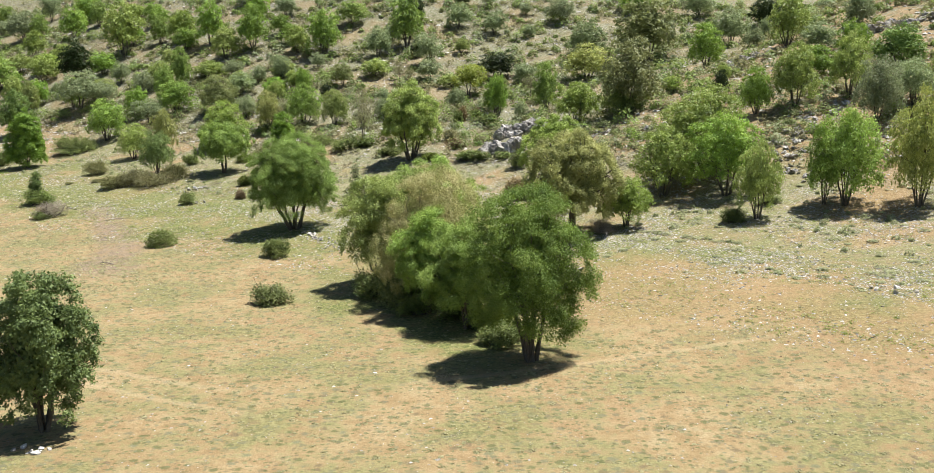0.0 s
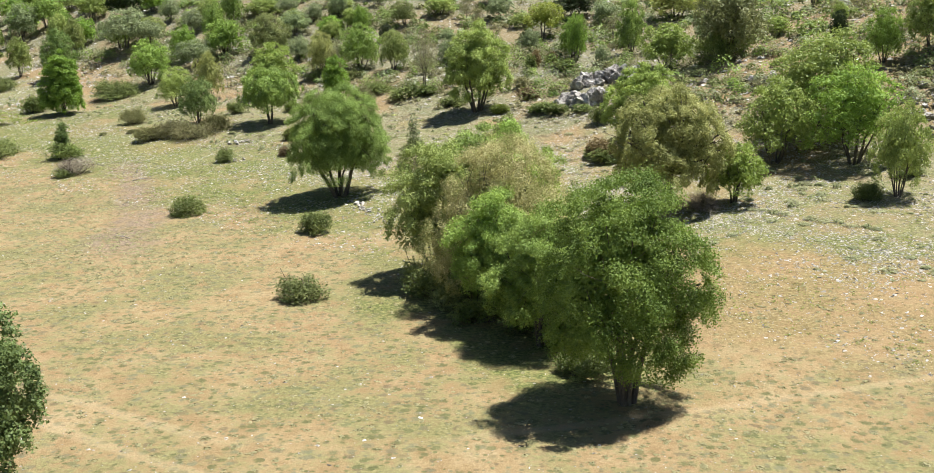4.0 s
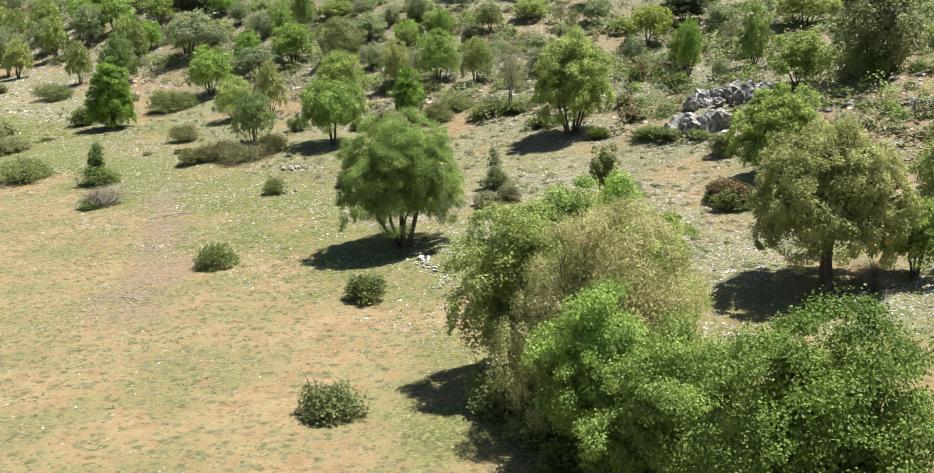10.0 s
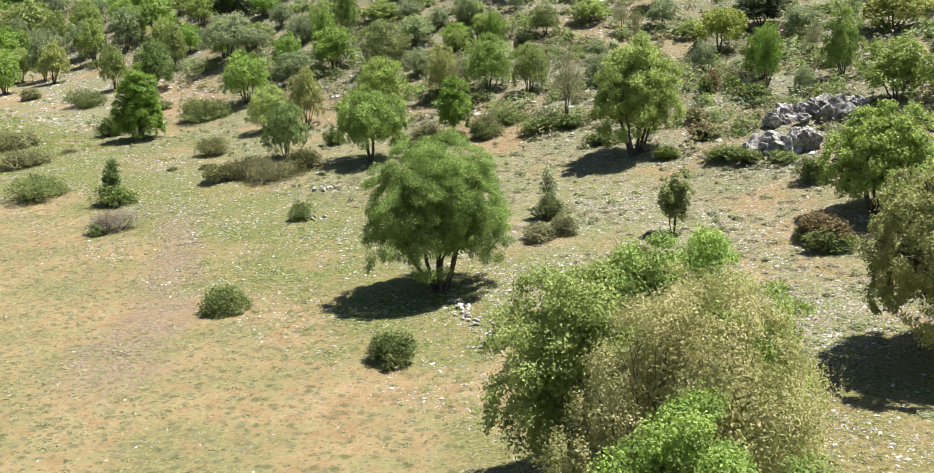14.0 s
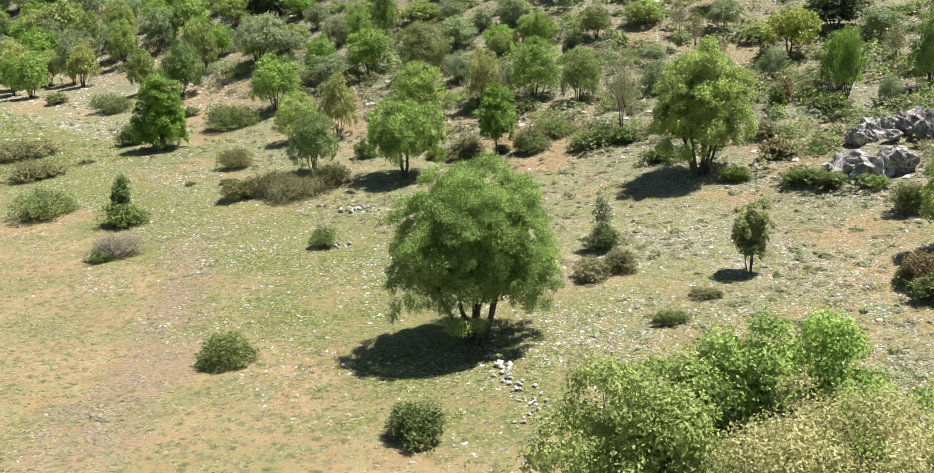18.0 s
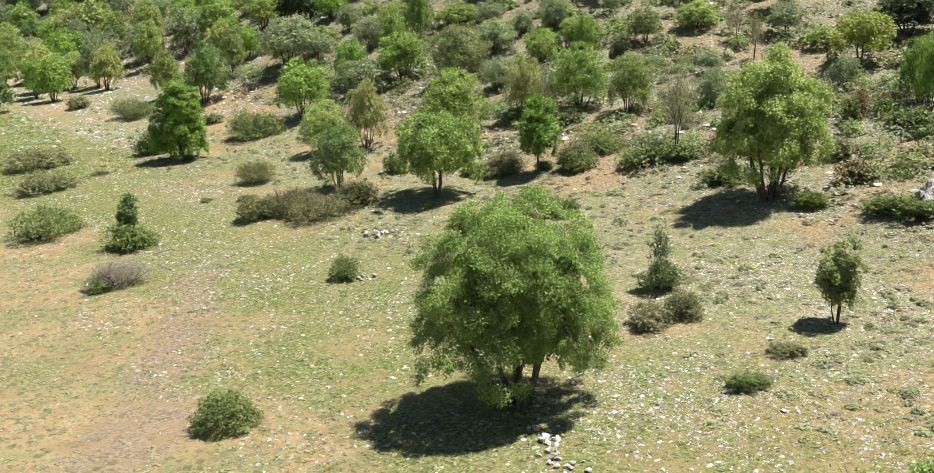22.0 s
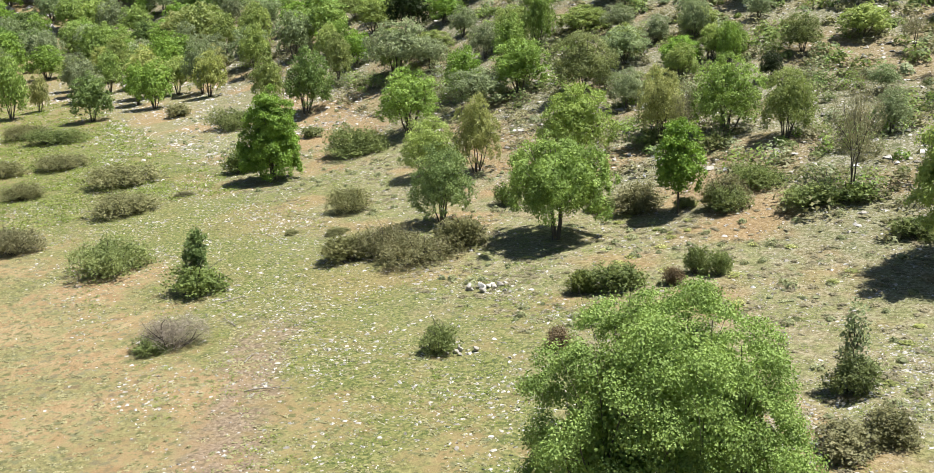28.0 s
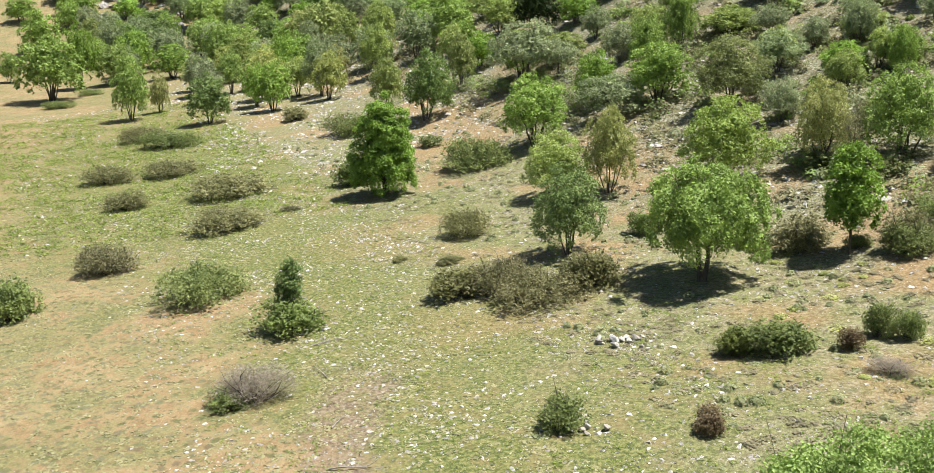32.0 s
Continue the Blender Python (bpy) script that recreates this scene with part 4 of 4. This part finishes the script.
# ---- bushes ----
BUSHES = {
    "dark": ("b_dark", "dark green low prickly bush on thin turf", 10, 0.085),
    "round": ("b_round", "rounded green clipped-looking bush on bare soil", 1, 0.075),
    "green": ("b_green", "bright green round low bush on the turf", 3, 0.08),
    "grey": ("b_grey", "grey-green low spreading bush on the turf", 11, 0.085),
    "brown": ("b_brown", "brownish grey-green browsed thicket bush", 11, 0.085),
    "red": ("b_red", "reddish brown withered round bush among stones", 7, 0.09),
    "dry": ("b_dry", "dry grey twiggy bush, nearly leafless", 7, 0.075),
}
BUSH_MESHES = {}
for j, (k, (leaf, label, lumps, size)) in enumerate(BUSHES.items()):
    for i in range(2):
        BUSH_MESHES[k, i, 0] = bush_meshes(k + "_bush", 300 + 7 * j + i, 2.0, 1.2, leaf, 5200, size * (2.0 if k == "dry" else 0.9), lumps, 0.12 if k == "dry" else 0.0, 0.07 if k == "dry" else 0.75)
        BUSH_MESHES[k, i, 1] = bush_meshes(k + "_bush", 400 + 7 * j + i, 2.0, 1.2, leaf, 1300, size * 1.7, lumps)
        BUSH_MESHES[k, i, 2] = bush_meshes(k + "_thicket", 500 + 7 * j + i, 5.0, 1.8, leaf, 9000, size * 1.25, 18)


def bush(kind, x, y, w, h):
    s, u = 0.65 * x + 0.76 * y, -0.76 * x + 0.65 * y
    h = h * 0.75 if kind == "dry" else h
    level = 2 if w > 3.3 else 1 if s > 76 or u > 120 else 0
    bush_at(x, y, w * 1.04, h, BUSH_MESHES[kind, tree_rng.randrange(2), level], BUSHES[kind][1], tree_rng.uniform(0, 6.28), (5.0, 1.8) if level == 2 else (2.0, 1.2))


bush("dark", -9.7, 57.1, 2.4, 1.1)
bush("dark", -11.7, 69.3, 2.1, 1.3)
bush("round", -20.5, 75.3, 2.3, 1.3)
bush("grey", -52.8, 101.3, 3.6, 1.6)
bush("dark", -43.9, 98.9, 4.9, 1.8)
bush("dark", -37.2, 96.2, 3.3, 1.5)
bush("dark", -50.9, 94.1, 3.0, 1.9)
bush("grey", -73.1, 121.2, 4.7, 1.4)
bush("grey", -69.7, 124.4, 5.5, 1.2)
bush("dark", -80.2, 135.5, 6.5, 1.4)
bush("brown", -85.3, 137.0, 5.1, 1.5)
bush("grey", -63.9, 114.0, 3.7, 1.2)
bush("grey", -58.9, 118.4, 6.8, 1.6)
bush("grey", -52.8, 110.9, 5.9, 1.3)
bush("grey", -36.5, 110.8, 3.4, 1.5)
bush("brown", -31.7, 101.2, 3.1, 1.3)
bush("brown", -30.0, 102.3, 3.7, 1.6)
bush("brown", -28.1, 101.5, 4.1, 1.4)
bush("brown", -26.9, 103.8, 2.9, 1.6)
bush("dark", -63.3, 139.0, 4.7, 2.0)
bush("grey", -75.1, 147.5, 3.1, 1.4)
bush("grey", -19.2, 109.0, 2.6, 1.6)
bush("grey", -14.8, 108.4, 2.5, 1.6)
bush("green", -19.0, 97.3, 2.0, 1.0)
bush("dark", -17.5, 98.2, 2.7, 1.2)
bush("red", -15.3, 98.6, 1.1, 0.8)
bush("dark", -14.6, 99.6, 1.2, 1.3)
bush("dark", -13.6, 99.7, 1.2, 1.1)
bush("dry", -13.7, 96.7, 1.5, 0.7)
bush("dry", -33.6, 89.6, 2.9, 1.9)
bush("dark", -34.2, 89.0, 1.9, 0.7)
bush("dark", -22.2, 90.5, 1.7, 1.1)
bush("red", -18.0, 91.5, 1.4, 0.8)
bush("dark", -44.2, 126.8, 5.1, 2.0)
bush("dark", -74.3, 162.2, 2.6, 0.9)
bush("dark", -8.0, 88.9, 2.0, 1.2)
bush("grey", -8.1, 84.6, 2.3, 0.9)
bush("grey", -6.8, 85.7, 1.9, 1.0)
bush("dark", -4.3, 79.1, 1.5, 0.5)
bush("grey", -3.2, 81.8, 1.5, 0.4)
bush("red", 5.2, 81.8, 3.0, 1.5)
bush("dark", 5.3, 81.1, 2.6, 1.0)
bush("dark", 1.8, 47.0, 2.1, 1.0)
bush("dark", 17.7, 67.2, 1.6, 1.1)
bush("dry", 9.6, 68.6, 2.7, 1.3)
bush("dark", -14.4, 107.7, 2.3, 1.3)
bush("dark", 0.5, 110.1, 1.5, 1.4)
bush("red", 2.4, 112.0, 1.6, 1.0)
bush("dark", 3.1, 109.0, 1.9, 0.8)
bush("red", 0.3, 100.6, 2.0, 1.1)
bush("dark", 1.3, 96.1, 2.1, 0.7)
bush("dark", 1.7, 95.3, 2.8, 1.0)
bush("dark", 5.6, 90.3, 1.7, 1.4)
bush("dark", -51.4, 132.9, 2.0, 1.0)
bush("dark", -21.3, 109.4, 1.9, 0.9)
bush("dark", 20.9, 70.8, 2.0, 0.6)
bush("dark", 4.3, 82.7, 1.6, 0.7)
bush("dark", -50.9, 121.6, 2.8, 2.1)
bush("dark", -26.9, 111.9, 2.1, 1.1)
bush("grey", 13.1, 74.8, 1.5, 0.7)
bush("dark", 16.3, 100.4, 4.3, 2.6)
bush("red", 0.9, 110.8, 1.5, 1.6)
bush("dark", 2.3, 111.0, 1.5, 1.1)
bush("dark", -118.5, 157.1, 4.3, 1.0)
bush("dark", -124.2, 167.8, 4.3, 0.7)
bush("grey", -51.1, 115.2, 1.5, 0.3)
bush("dark", -10.4, 107.0, 3.2, 1.2)
bush("dark", -13.4, 111.5, 3.7, 1.0)
bush("green", -2.2, 97.5, 2.6, 0.8)
bush("dark", 4.3, 94.0, 2.1, 0.7)
bush("grey", -0.4, 104.6, 1.9, 1.1)
bush("dark", 2.5, 95.1, 2.1, 0.8)
bush("dark", 3.7, 108.2, 2.2, 1.1)
bush("dark", 0.2, 122.0, 2.4, 1.1)
bush("dark", -6.2, 102.8, 2.5, 0.9)
bush("dark", -16.7, 117.4, 2.2, 1.0)
bush("dark", -20.3, 118.6, 2.5, 1.0)
bush("dark", -16.7, 108.7, 1.3, 0.6)
bush("grey", -37.8, 106.2, 1.0, 0.3)
bush("grey", -34.8, 106.3, 1.6, 0.3)
bush("dark", -43.8, 126.2, 4.8, 0.9)
bush("dark", -8.6, 107.4, 2.3, 0.8)

# undergrowth beneath the grove
for x, y, w, h in ((-4.2, 57.6, 2.6, 1.5), (-2.6, 55.2, 2.8, 1.6), (-0.9, 54.6, 2.4, 1.4), (-1.8, 53.2, 2.2, 1.2), (0.4, 52.0, 2.4, 1.3), (1.6, 50.4, 2.2, 1.2), (-0.6, 57.8, 3.0, 1.8), (-3.0, 59.0, 3.0, 1.6), (2.2, 47.8, 2.0, 1.0)):
    bush("dark", x, y, w, h)

# ---- rocks ----
def rock_mesh(name, seed, sub=3, squat=0.62, mat=ROCK, broken=0.0):
    rng = np.random.default_rng(seed)
    bm = bmesh.new()
    bmesh.ops.create_icosphere(bm, subdivisions=sub, radius=1.0)
    planes = rng.normal(size=(11, 3))
    planes /= np.linalg.norm(planes, axis=1, keepdims=True)
    cut = rng.uniform(0.42, 0.8, 11) - broken
    off = Vector(rng.uniform(-50, 50, 3))
    for v in bm.verts:
        p = np.array(v.co)
        for q, c in zip(planes, cut):
            k = p @ q
            if k > c:
                p -= q * (k - c) * 0.9
        p *= 1 + (0.24 - broken) * noise.fractal(Vector(p) * 2.2 + off, 0.8, 2.1, 4) - 0.30 * abs(noise.noise(Vector(p) * 3.2 + off))
        v.co = (p[0], p[1], p[2] * squat)
    me = bpy.data.meshes.new(name)
    bm.to_mesh(me)
    bm.free()
    me.materials.append(mat)
    me.update()
    return me


ROCKS = [rock_mesh("limestone_rock", 40 + i, 3) for i in range(6)]
SMALL = [rock_mesh("small_stone", 60 + i, 2, 0.7, STONE, 0.13) for i in range(6)]
rock_rng = random.Random(3)


def rock(x, y, size, squat=1.0, parent=None, name="limestone_rock", sink=0.25, meshes=None, lean=0.3):
    ob = new(name, rock_rng.choice(meshes or ROCKS))
    m = Matrix.LocRotScale((x, y, float(height(x, y)) + size * (0.35 * squat - sink * 0.5)), Euler((rock_rng.uniform(-lean, lean), rock_rng.uniform(-lean, lean), rock_rng.uniform(0, 6.28))), (size * 0.5, size * 0.5 * rock_rng.uniform(0.65, 1.0), size * 0.5 * squat))
    ob.matrix_basis = m
    if parent:
        ob.parent = parent
        ob.matrix_parent_inverse = parent.matrix_basis.inverted()
    return ob


def outcrop(x, y, w, d, n, size, label, lift=1.2, name="rock_outcrop"):
    """A jagged heap of limestone blocks round one place."""
    root = new(name)
    root.matrix_basis = Matrix.Translation((x, y, float(height(x, y))))
    for i in range(n):
        a, r = rock_rng.uniform(0, 6.28), math.sqrt(rock_rng.random())
        sz = size * rock_rng.uniform(0.45, 1.15)
        if name == "stone_heap":
            rock(x + math.cos(a) * r * w / 2, y + math.sin(a) * r * d / 2, sz * 1.15, lift * rock_rng.uniform(0.6, 1.2), root, "field_stone", 0.2, SMALL, 0.6)
        else:
            rock(x + math.cos(a) * r * w / 2, y + math.sin(a) * r * d / 2, sz, lift * rock_rng.uniform(0.6, 1.2), root, "boulder", 0.3, None, 0.6)
    return tagged(root, label, "rock")


outcrop(3.7, 95.8, 4.8, 2.0, 24, 1.75, "jagged pale grey limestone outcrop at the hill foot", 1.25)
outcrop(6.8, 101.0, 5.8, 2.4, 26, 1.85, "jagged grey limestone outcrop among shrubs", 1.25)
outcrop(29.1, 108.6, 6.0, 2.6, 20, 1.4, "low grey limestone ledge on ochre earth", 0.8)
outcrop(42.2, 103.0, 7.5, 3.0, 18, 1.9, "grey limestone ledge high on the slope", 0.9)
outcrop(29.8, 85.2, 5.5, 2.8, 26, 0.9, "broken limestone blocks on the slope", 0.7)
outcrop(26.7, 82.8, 3.4, 3.6, 24, 0.85, "pale broken limestone blocks on ochre soil", 0.7)
outcrop(24.6, 79.4, 3.6, 4.2, 26, 0.85, "pale tumbled limestone blocks on the slope", 0.6)
outcrop(23.8, 74.8, 3.4, 4.0, 20, 0.7, "small pale limestone blocks at the foot", 0.6)
outcrop(16.6, 91.7, 3.8, 1.8, 10, 1.2, "grey limestone slabs on the slope", 0.7)
outcrop(13.0, 95.0, 2.6, 1.6, 8, 0.9, "pale grey limestone blocks under shrubs", 0.7)
outcrop(23.5, 102.4, 2.6, 1.2, 6, 0.8, "small dark grey limestone ledge", 0.7)
outcrop(-22.8, 97.8, 2.6, 1.3, 14, 0.5, "low heap of pale field stones in the turf", 0.8, "stone_heap")
outcrop(-21.5, 90.4, 1.4, 0.9, 9, 0.45, "pale stones beside a low bush", 0.8, "stone_heap")
outcrop(21.4, 51.0, 2.4, 1.8, 10, 0.4, "few flat pale stones on the meadow", 0.7, "stone_heap")
outcrop(-159.0, 214.0, 24.0, 9.0, 40, 3.2, "pale scree and limestone crags on the far slope", 0.7)
outcrop(-14.3, 34.9, 1.5, 1.1, 10, 0.36, "few white stones beneath the dark tree", 0.7, "stone_heap")
outcrop(-172.0, 226.0, 46.0, 14.0, 70, 3.4, "pale limestone scree across the far slope", 0.6)
outcrop(-66.0, 178.0, 9.0, 4.0, 14, 1.6, "pale limestone blocks among far trees", 0.7)
outcrop(-98.0, 214.0, 16.0, 7.0, 24, 2.4, "pale limestone scree on the upper slope", 0.6)

# ---- the row of stones beside the round tree ----
row = new("stone_row")
row.matrix_basis = Matrix.Translation((-10.3, 75.5, float(height(-10.3, 75.5))))
tagged(row, "tumbled row of pale grey field stones", "stone row")
for i in range(90):
    t = rock_rng.random() 
    x = -10.5 + 2.9 * t + rock_rng.gauss(0, 0.13 + 0.3 * t)
    y = 75.9 - 5.6 * t + rock_rng.gauss(0, 0.13 + 0.3 * t)
    rock(x, y, rock_rng.uniform(0.12, 0.4) * (1.15 - 0.5 * t), 0.8, row, "field_stone", 0.1, SMALL)

# ---- loose stones too many to count ----
def scatter_stones(name, seed, n, place, lo, hi, label):
    rng = np.random.default_rng(seed)
    x, y = place(rng, n)
    z = height(x, y)
    size = lo * (hi / lo) ** (rng.random(len(x)) ** 2.2)
    wedge = np.array([(1, -0.8, -0.6), (1, 0.8, -0.6), (-1, 0.8, -0.6), (-1, -0.8, -0.6), (0.55, 0, 1), (-0.55, 0, 1)], float)
    tri = np.array([(0, 1, 4), (1, 2, 5), (1, 5, 4), (2, 3, 5), (3, 0, 4), (3, 4, 5)])
    k = len(x)
    v = wedge[None] * rng.uniform(0.6, 1.2, (k, 6, 1)) + rng.normal(size=(k, 6, 3)) * np.array([0.25, 0.35, 0.15])
    v *= (size / 2)[:, None, None] * np.stack([np.ones(k), rng.uniform(0.5, 0.95, k), rng.uniform(0.2, 0.45, k)], -1)[:, None]
    a = rng.uniform(0, 6.28, k)
    ca, sa = np.cos(a)[:, None], np.sin(a)[:, None]
    vx, vy = v[:, :, 0] * ca - v[:, :, 1] * sa, v[:, :, 0] * sa + v[:, :, 1] * ca
    v = np.stack([vx + x[:, None], vy + y[:, None], v[:, :, 2] + z[:, None] + size[:, None] * 0.08], -1)
    f = (tri[None] + (np.arange(k) * 6)[:, None, None]).reshape(-1, 3)
    return tagged(new(name, fast_mesh(name, v.reshape(-1, 3), f, STONE)), label, "stones", kind="stuff")


def band(lo, hi, ulo, uhi, clump=0.6, fade=0.0):
    def place(rng, n):
        s, u = rng.uniform(lo, hi, n), rng.uniform(ulo, uhi, n)
        x, y = -0.76 * u + 0.65 * s, 0.65 * u + 0.76 * s
        g = np.sin(x * 0.55 + np.sin(y * 0.4) * 1.7) + np.sin(y * 0.6 + np.sin(x * 0.33) * 2.1) + 0.6 * np.sin(x * 1.7 + y * 1.3)
        p = np.clip(0.55 + clump * g * 0.4, 0.04, 1)
        if fade:
            edge = np.minimum(np.minimum(s - lo, hi - s), np.minimum(u - ulo, uhi - u)) + 1.2 * g
            p = p * np.clip(edge / fade, 0, 1) 
        keep = rng.random(n) < p
        return x[keep], y[keep]
    return place


scatter_stones("meadow_pebbles", 1, 7000, band(18, 48, -5, 125), 0.04, 0.15, "few small pale stones on the tan meadow")
scatter_stones("margin_stones", 2, 30000, band(43, 60, 5, 120), 0.045, 0.19, "scattered white limestone pieces in the turf")
scatter_stones("foot_stones", 3, 48000, band(49, 77, -8, 150), 0.055, 0.23, "dense pale limestone rubble at the foot of the slope")
scatter_stones("slope_stones", 4, 50000, band(73, 150, -10, 205), 0.13, 0.65, "pale limestone rubble over the hillside")
scatter_stones("far_stones", 6, 14000, band(52, 80, 118, 215, 0.7, 8.0), 0.14, 0.5, "pale limestone pieces strewn over the far stony margin")
scatter_stones("flat_stones", 5, 96000, band(50, 74, 4, 68, 0.7, 6.0), 0.05, 0.17, "closely strewn flat cream limestone pieces on the stony flat")
for i in range(170):
    s, u = rock_rng.uniform(47, 84), rock_rng.uniform(8, 105)
    tagged(rock(-0.76 * u + 0.65 * s, 0.65 * u + 0.76 * s, rock_rng.uniform(0.13, 0.30), rock_rng.uniform(0.35, 0.65), None, "field_stone", 0.15, SMALL), "pale weathered limestone field stone lying in the turf", "stone", "loose field stones")

# ---- grass and cushion plants ----
def tufts(name, seed, n, place, leaf, blade, spread, label, per=9, slim=0.35, lift=0.5):
    rng = np.random.default_rng(seed)
    x, y = place(rng, n)
    k = len(x)
    sc = rng.uniform(0.5, 1.5, k)
    d = rng.normal(size=(k, per, 3)) * (spread * sc)[:, None, None]
    d[:, :, 2] = np.abs(d[:, :, 2]) * lift + blade * 0.25
    c = (np.stack([x, y, height(x, y)], -1)[:, None] + d).reshape(-1, 3)
    nrm = rng.normal(size=c.shape) * 0.42 + np.array([0, 0, 1.0])
    v, f = kites(rng, c, nrm, blade * 1.1, slim * 1.3, True)
    return tagged(new(name, fast_mesh(name, v, f, LEAF[leaf])), label, "grass", kind="stuff")


tufts("green_grass", 22, 8000, band(44, 66, 0, 130, 0.8), "sward", 0.06, 0.13, "short green grass tufts between stones", 16, 0.4, 0.3)
tufts("slope_scrub", 24, 9500, band(73, 150, -10, 215, 0.7), "b_grey", 0.2, 0.36, "low grey-green scrub covering the hillside", 30, 0.6, 0.9)


def shrubs(name, seed, n, place, leaf, label, lo=0.35, hi=0.95, per=64, blade=0.2, squat=1.0):
    """Knee- to waist-high leafy domes, too many to count."""
    rng = np.random.default_rng(seed)
    x, y = place(rng, n)
    k = len(x)
    r = rng.uniform(lo, hi, k) ** 1.2
    d = rng.normal(size=(k, per, 3))
    d[:, :, 2] = np.abs(d[:, :, 2])
    d /= np.linalg.norm(d, axis=2, keepdims=True)
    tall = rng.uniform(0.6, 1.3, k) * squat
    low = squat < 0.5
    off = d * (r[:, None] * (np.sqrt(rng.random((k, per))) if low else rng.uniform(0.75, 1.12, (k, per))))[:, :, None]
    off[:, :, 2] *= tall[:, None]
    c = (np.stack([x, y, height(x, y)], -1)[:, None] + off).reshape(-1, 3)
    v, f = kites(rng, c, d.reshape(-1, 3) * (0.3 if low else 1.0) + np.array([0, 0, 1.0 if low else 0.3]) + rng.normal(size=c.shape) * (0.15 if low else 0.3), blade * 1.15, 1.0, True)
    return tagged(new(name, fast_mesh(name, v, f, LEAF[leaf])), label, "shrubs", kind="stuff")


for name, leaf, label, near, away, lo, hi, squat in (
        ("dark_slope_shrubs", "b_dark", "dark green low shrubs crowding the hillside", 950, 3200, 0.3, 0.95, 1.0),
        ("grey_slope_shrubs", "b_grey", "grey-green low shrubs crowding the hillside", 650, 2100, 0.3, 0.8, 1.0),
        ("green_slope_thicket", "green", "waist-high green leafy thicket among rubble on the hillside", 300, 1150, 0.5, 1.1, 1.3),
        ("grey_slope_thicket", "grey", "waist-high grey-green thicket among rubble on the hillside", 300, 1000, 0.45, 1.05, 1.3),
        ("dark_slope_thicket", "dark", "waist-high deep green thicket on the hillside", 170, 540, 0.5, 1.05, 1.3)):
    shrubs(name, len(label), near, band(76, 92, -10, 150, 0.8), leaf, label + " foot", lo, hi, 130, 0.11, squat)
    shrubs(name, len(label) + 100, away, band(91, 150, -10, 205, 0.8), leaf, label, lo, hi, 60 if squat == 1.0 else 90, 0.19, squat)
shrubs("cushion_shrubs", 33, 1300, band(58, 80, 10, 150, 0.8), "cushion", "small grey-green cushion shrubs at the foot of the slope", 0.14, 0.36, 60, 0.08)
shrubs("cushion_mats", 34, 420, band(53, 74, 2, 56, 0.8), "cushion", "low grey-green cushion mats between the stones", 0.3, 0.62, 240, 0.055, 0.4)
shrubs("slope_herbs", 23, 3200, band(52, 92, 0, 140, 0.6), "cushion", "low grey-green cushion plants among stones", 0.12, 0.36, 56, 0.055, 0.3)
shrubs("thyme_mounds", 35, 3400, band(57, 78, 45, 125, 0.6), "thyme", "low brownish olive mounds of thyme on ochre soil", 0.16, 0.42, 64, 0.06, 0.35)
shrubs("meadow_mounds", 36, 6500, band(20, 50, -5, 60, 0.6), "tuft", "low olive and grey-green grass mounds on bare soil", 0.08, 0.24, 30, 0.05, 0.2)
shrubs("pasture_mounds", 37, 15000, band(32, 54, 55, 130, 0.5), "tuft", "low straw-coloured grass mounds on the pasture", 0.08, 0.26, 20, 0.06, 0.25)
shrubs("slope_cushions", 42, 3200, band(73, 102, 10, 140, 0.5), "b_grey", "low grey-green cushion plants covering the foot of the hillside", 0.18, 0.5, 40, 0.09, 0.42)
shrubs("flowering_cushions", 41, 60, band(63, 71, 60, 86, 0.6), "olive", "yellow-green flowering cushion plants among stones", 0.25, 0.5, 160, 0.06, 0.45)
tufts("valley_grass", 25, 9000, band(36, 58, 112, 180, 0.5), "sward", 0.12, 0.2, "short green grass tufts of the valley floor", 14, 0.45, 0.25)
scatter_stones("valley_stones", 7, 6500, band(38, 58, 112, 185, 0.8), 0.08, 0.3, "pale limestone pieces in the grass of the valley floor")

# ---- dead branches lying beside the trail ----
def fallen_branch(x, y, length, turn, seed):
    rng = np.random.default_rng(seed)
    tip = np.array([math.cos(turn), math.sin(turn), 0.06]) * length
    p, q = stem(rng, (0, 0, 0.04), tip + np.array([0, 0, 0.05]), 0.03, 0.012, 0.10, 8)
    paths = [(p, q)]
    for k in range(5):
        a = turn + rng.choice((-1, 1)) * rng.uniform(0.5, 1.0)
        b = p[2 + k]
        paths.append(stem(rng, b, b + np.array([math.cos(a), math.sin(a), rng.uniform(0.02, 0.3)]) * length * rng.uniform(0.2, 0.45), 0.013, 0.005, 0.12, 5))
    v, f = tubes(paths, 5)
    ob = new("fallen_branch", fast_mesh("fallen_branch", v, f, DRIFT, True))
    ob.location = (x, y, float(height(x, y)))
    tagged(ob, "bleached dead branch lying on the turf", "branch", "dead branches by the trail")


for i, (x, y, length, turn) in enumerate(((-27.8, 85.9, 1.6, 0.4), (-32.2, 92.1, 1.2, 2.6), (-34.8, 94.9, 1.4, 0.9), (-29.4, 88.4, 0.9, 1.7), (-22.2, 69.8, 0.9, 2.9), (10.6, 68.2, 1.3, 3.6), (10.0, 67.8, 1.5, 4.4))):
    fallen_branch(x, y, length, turn, 70 + i)
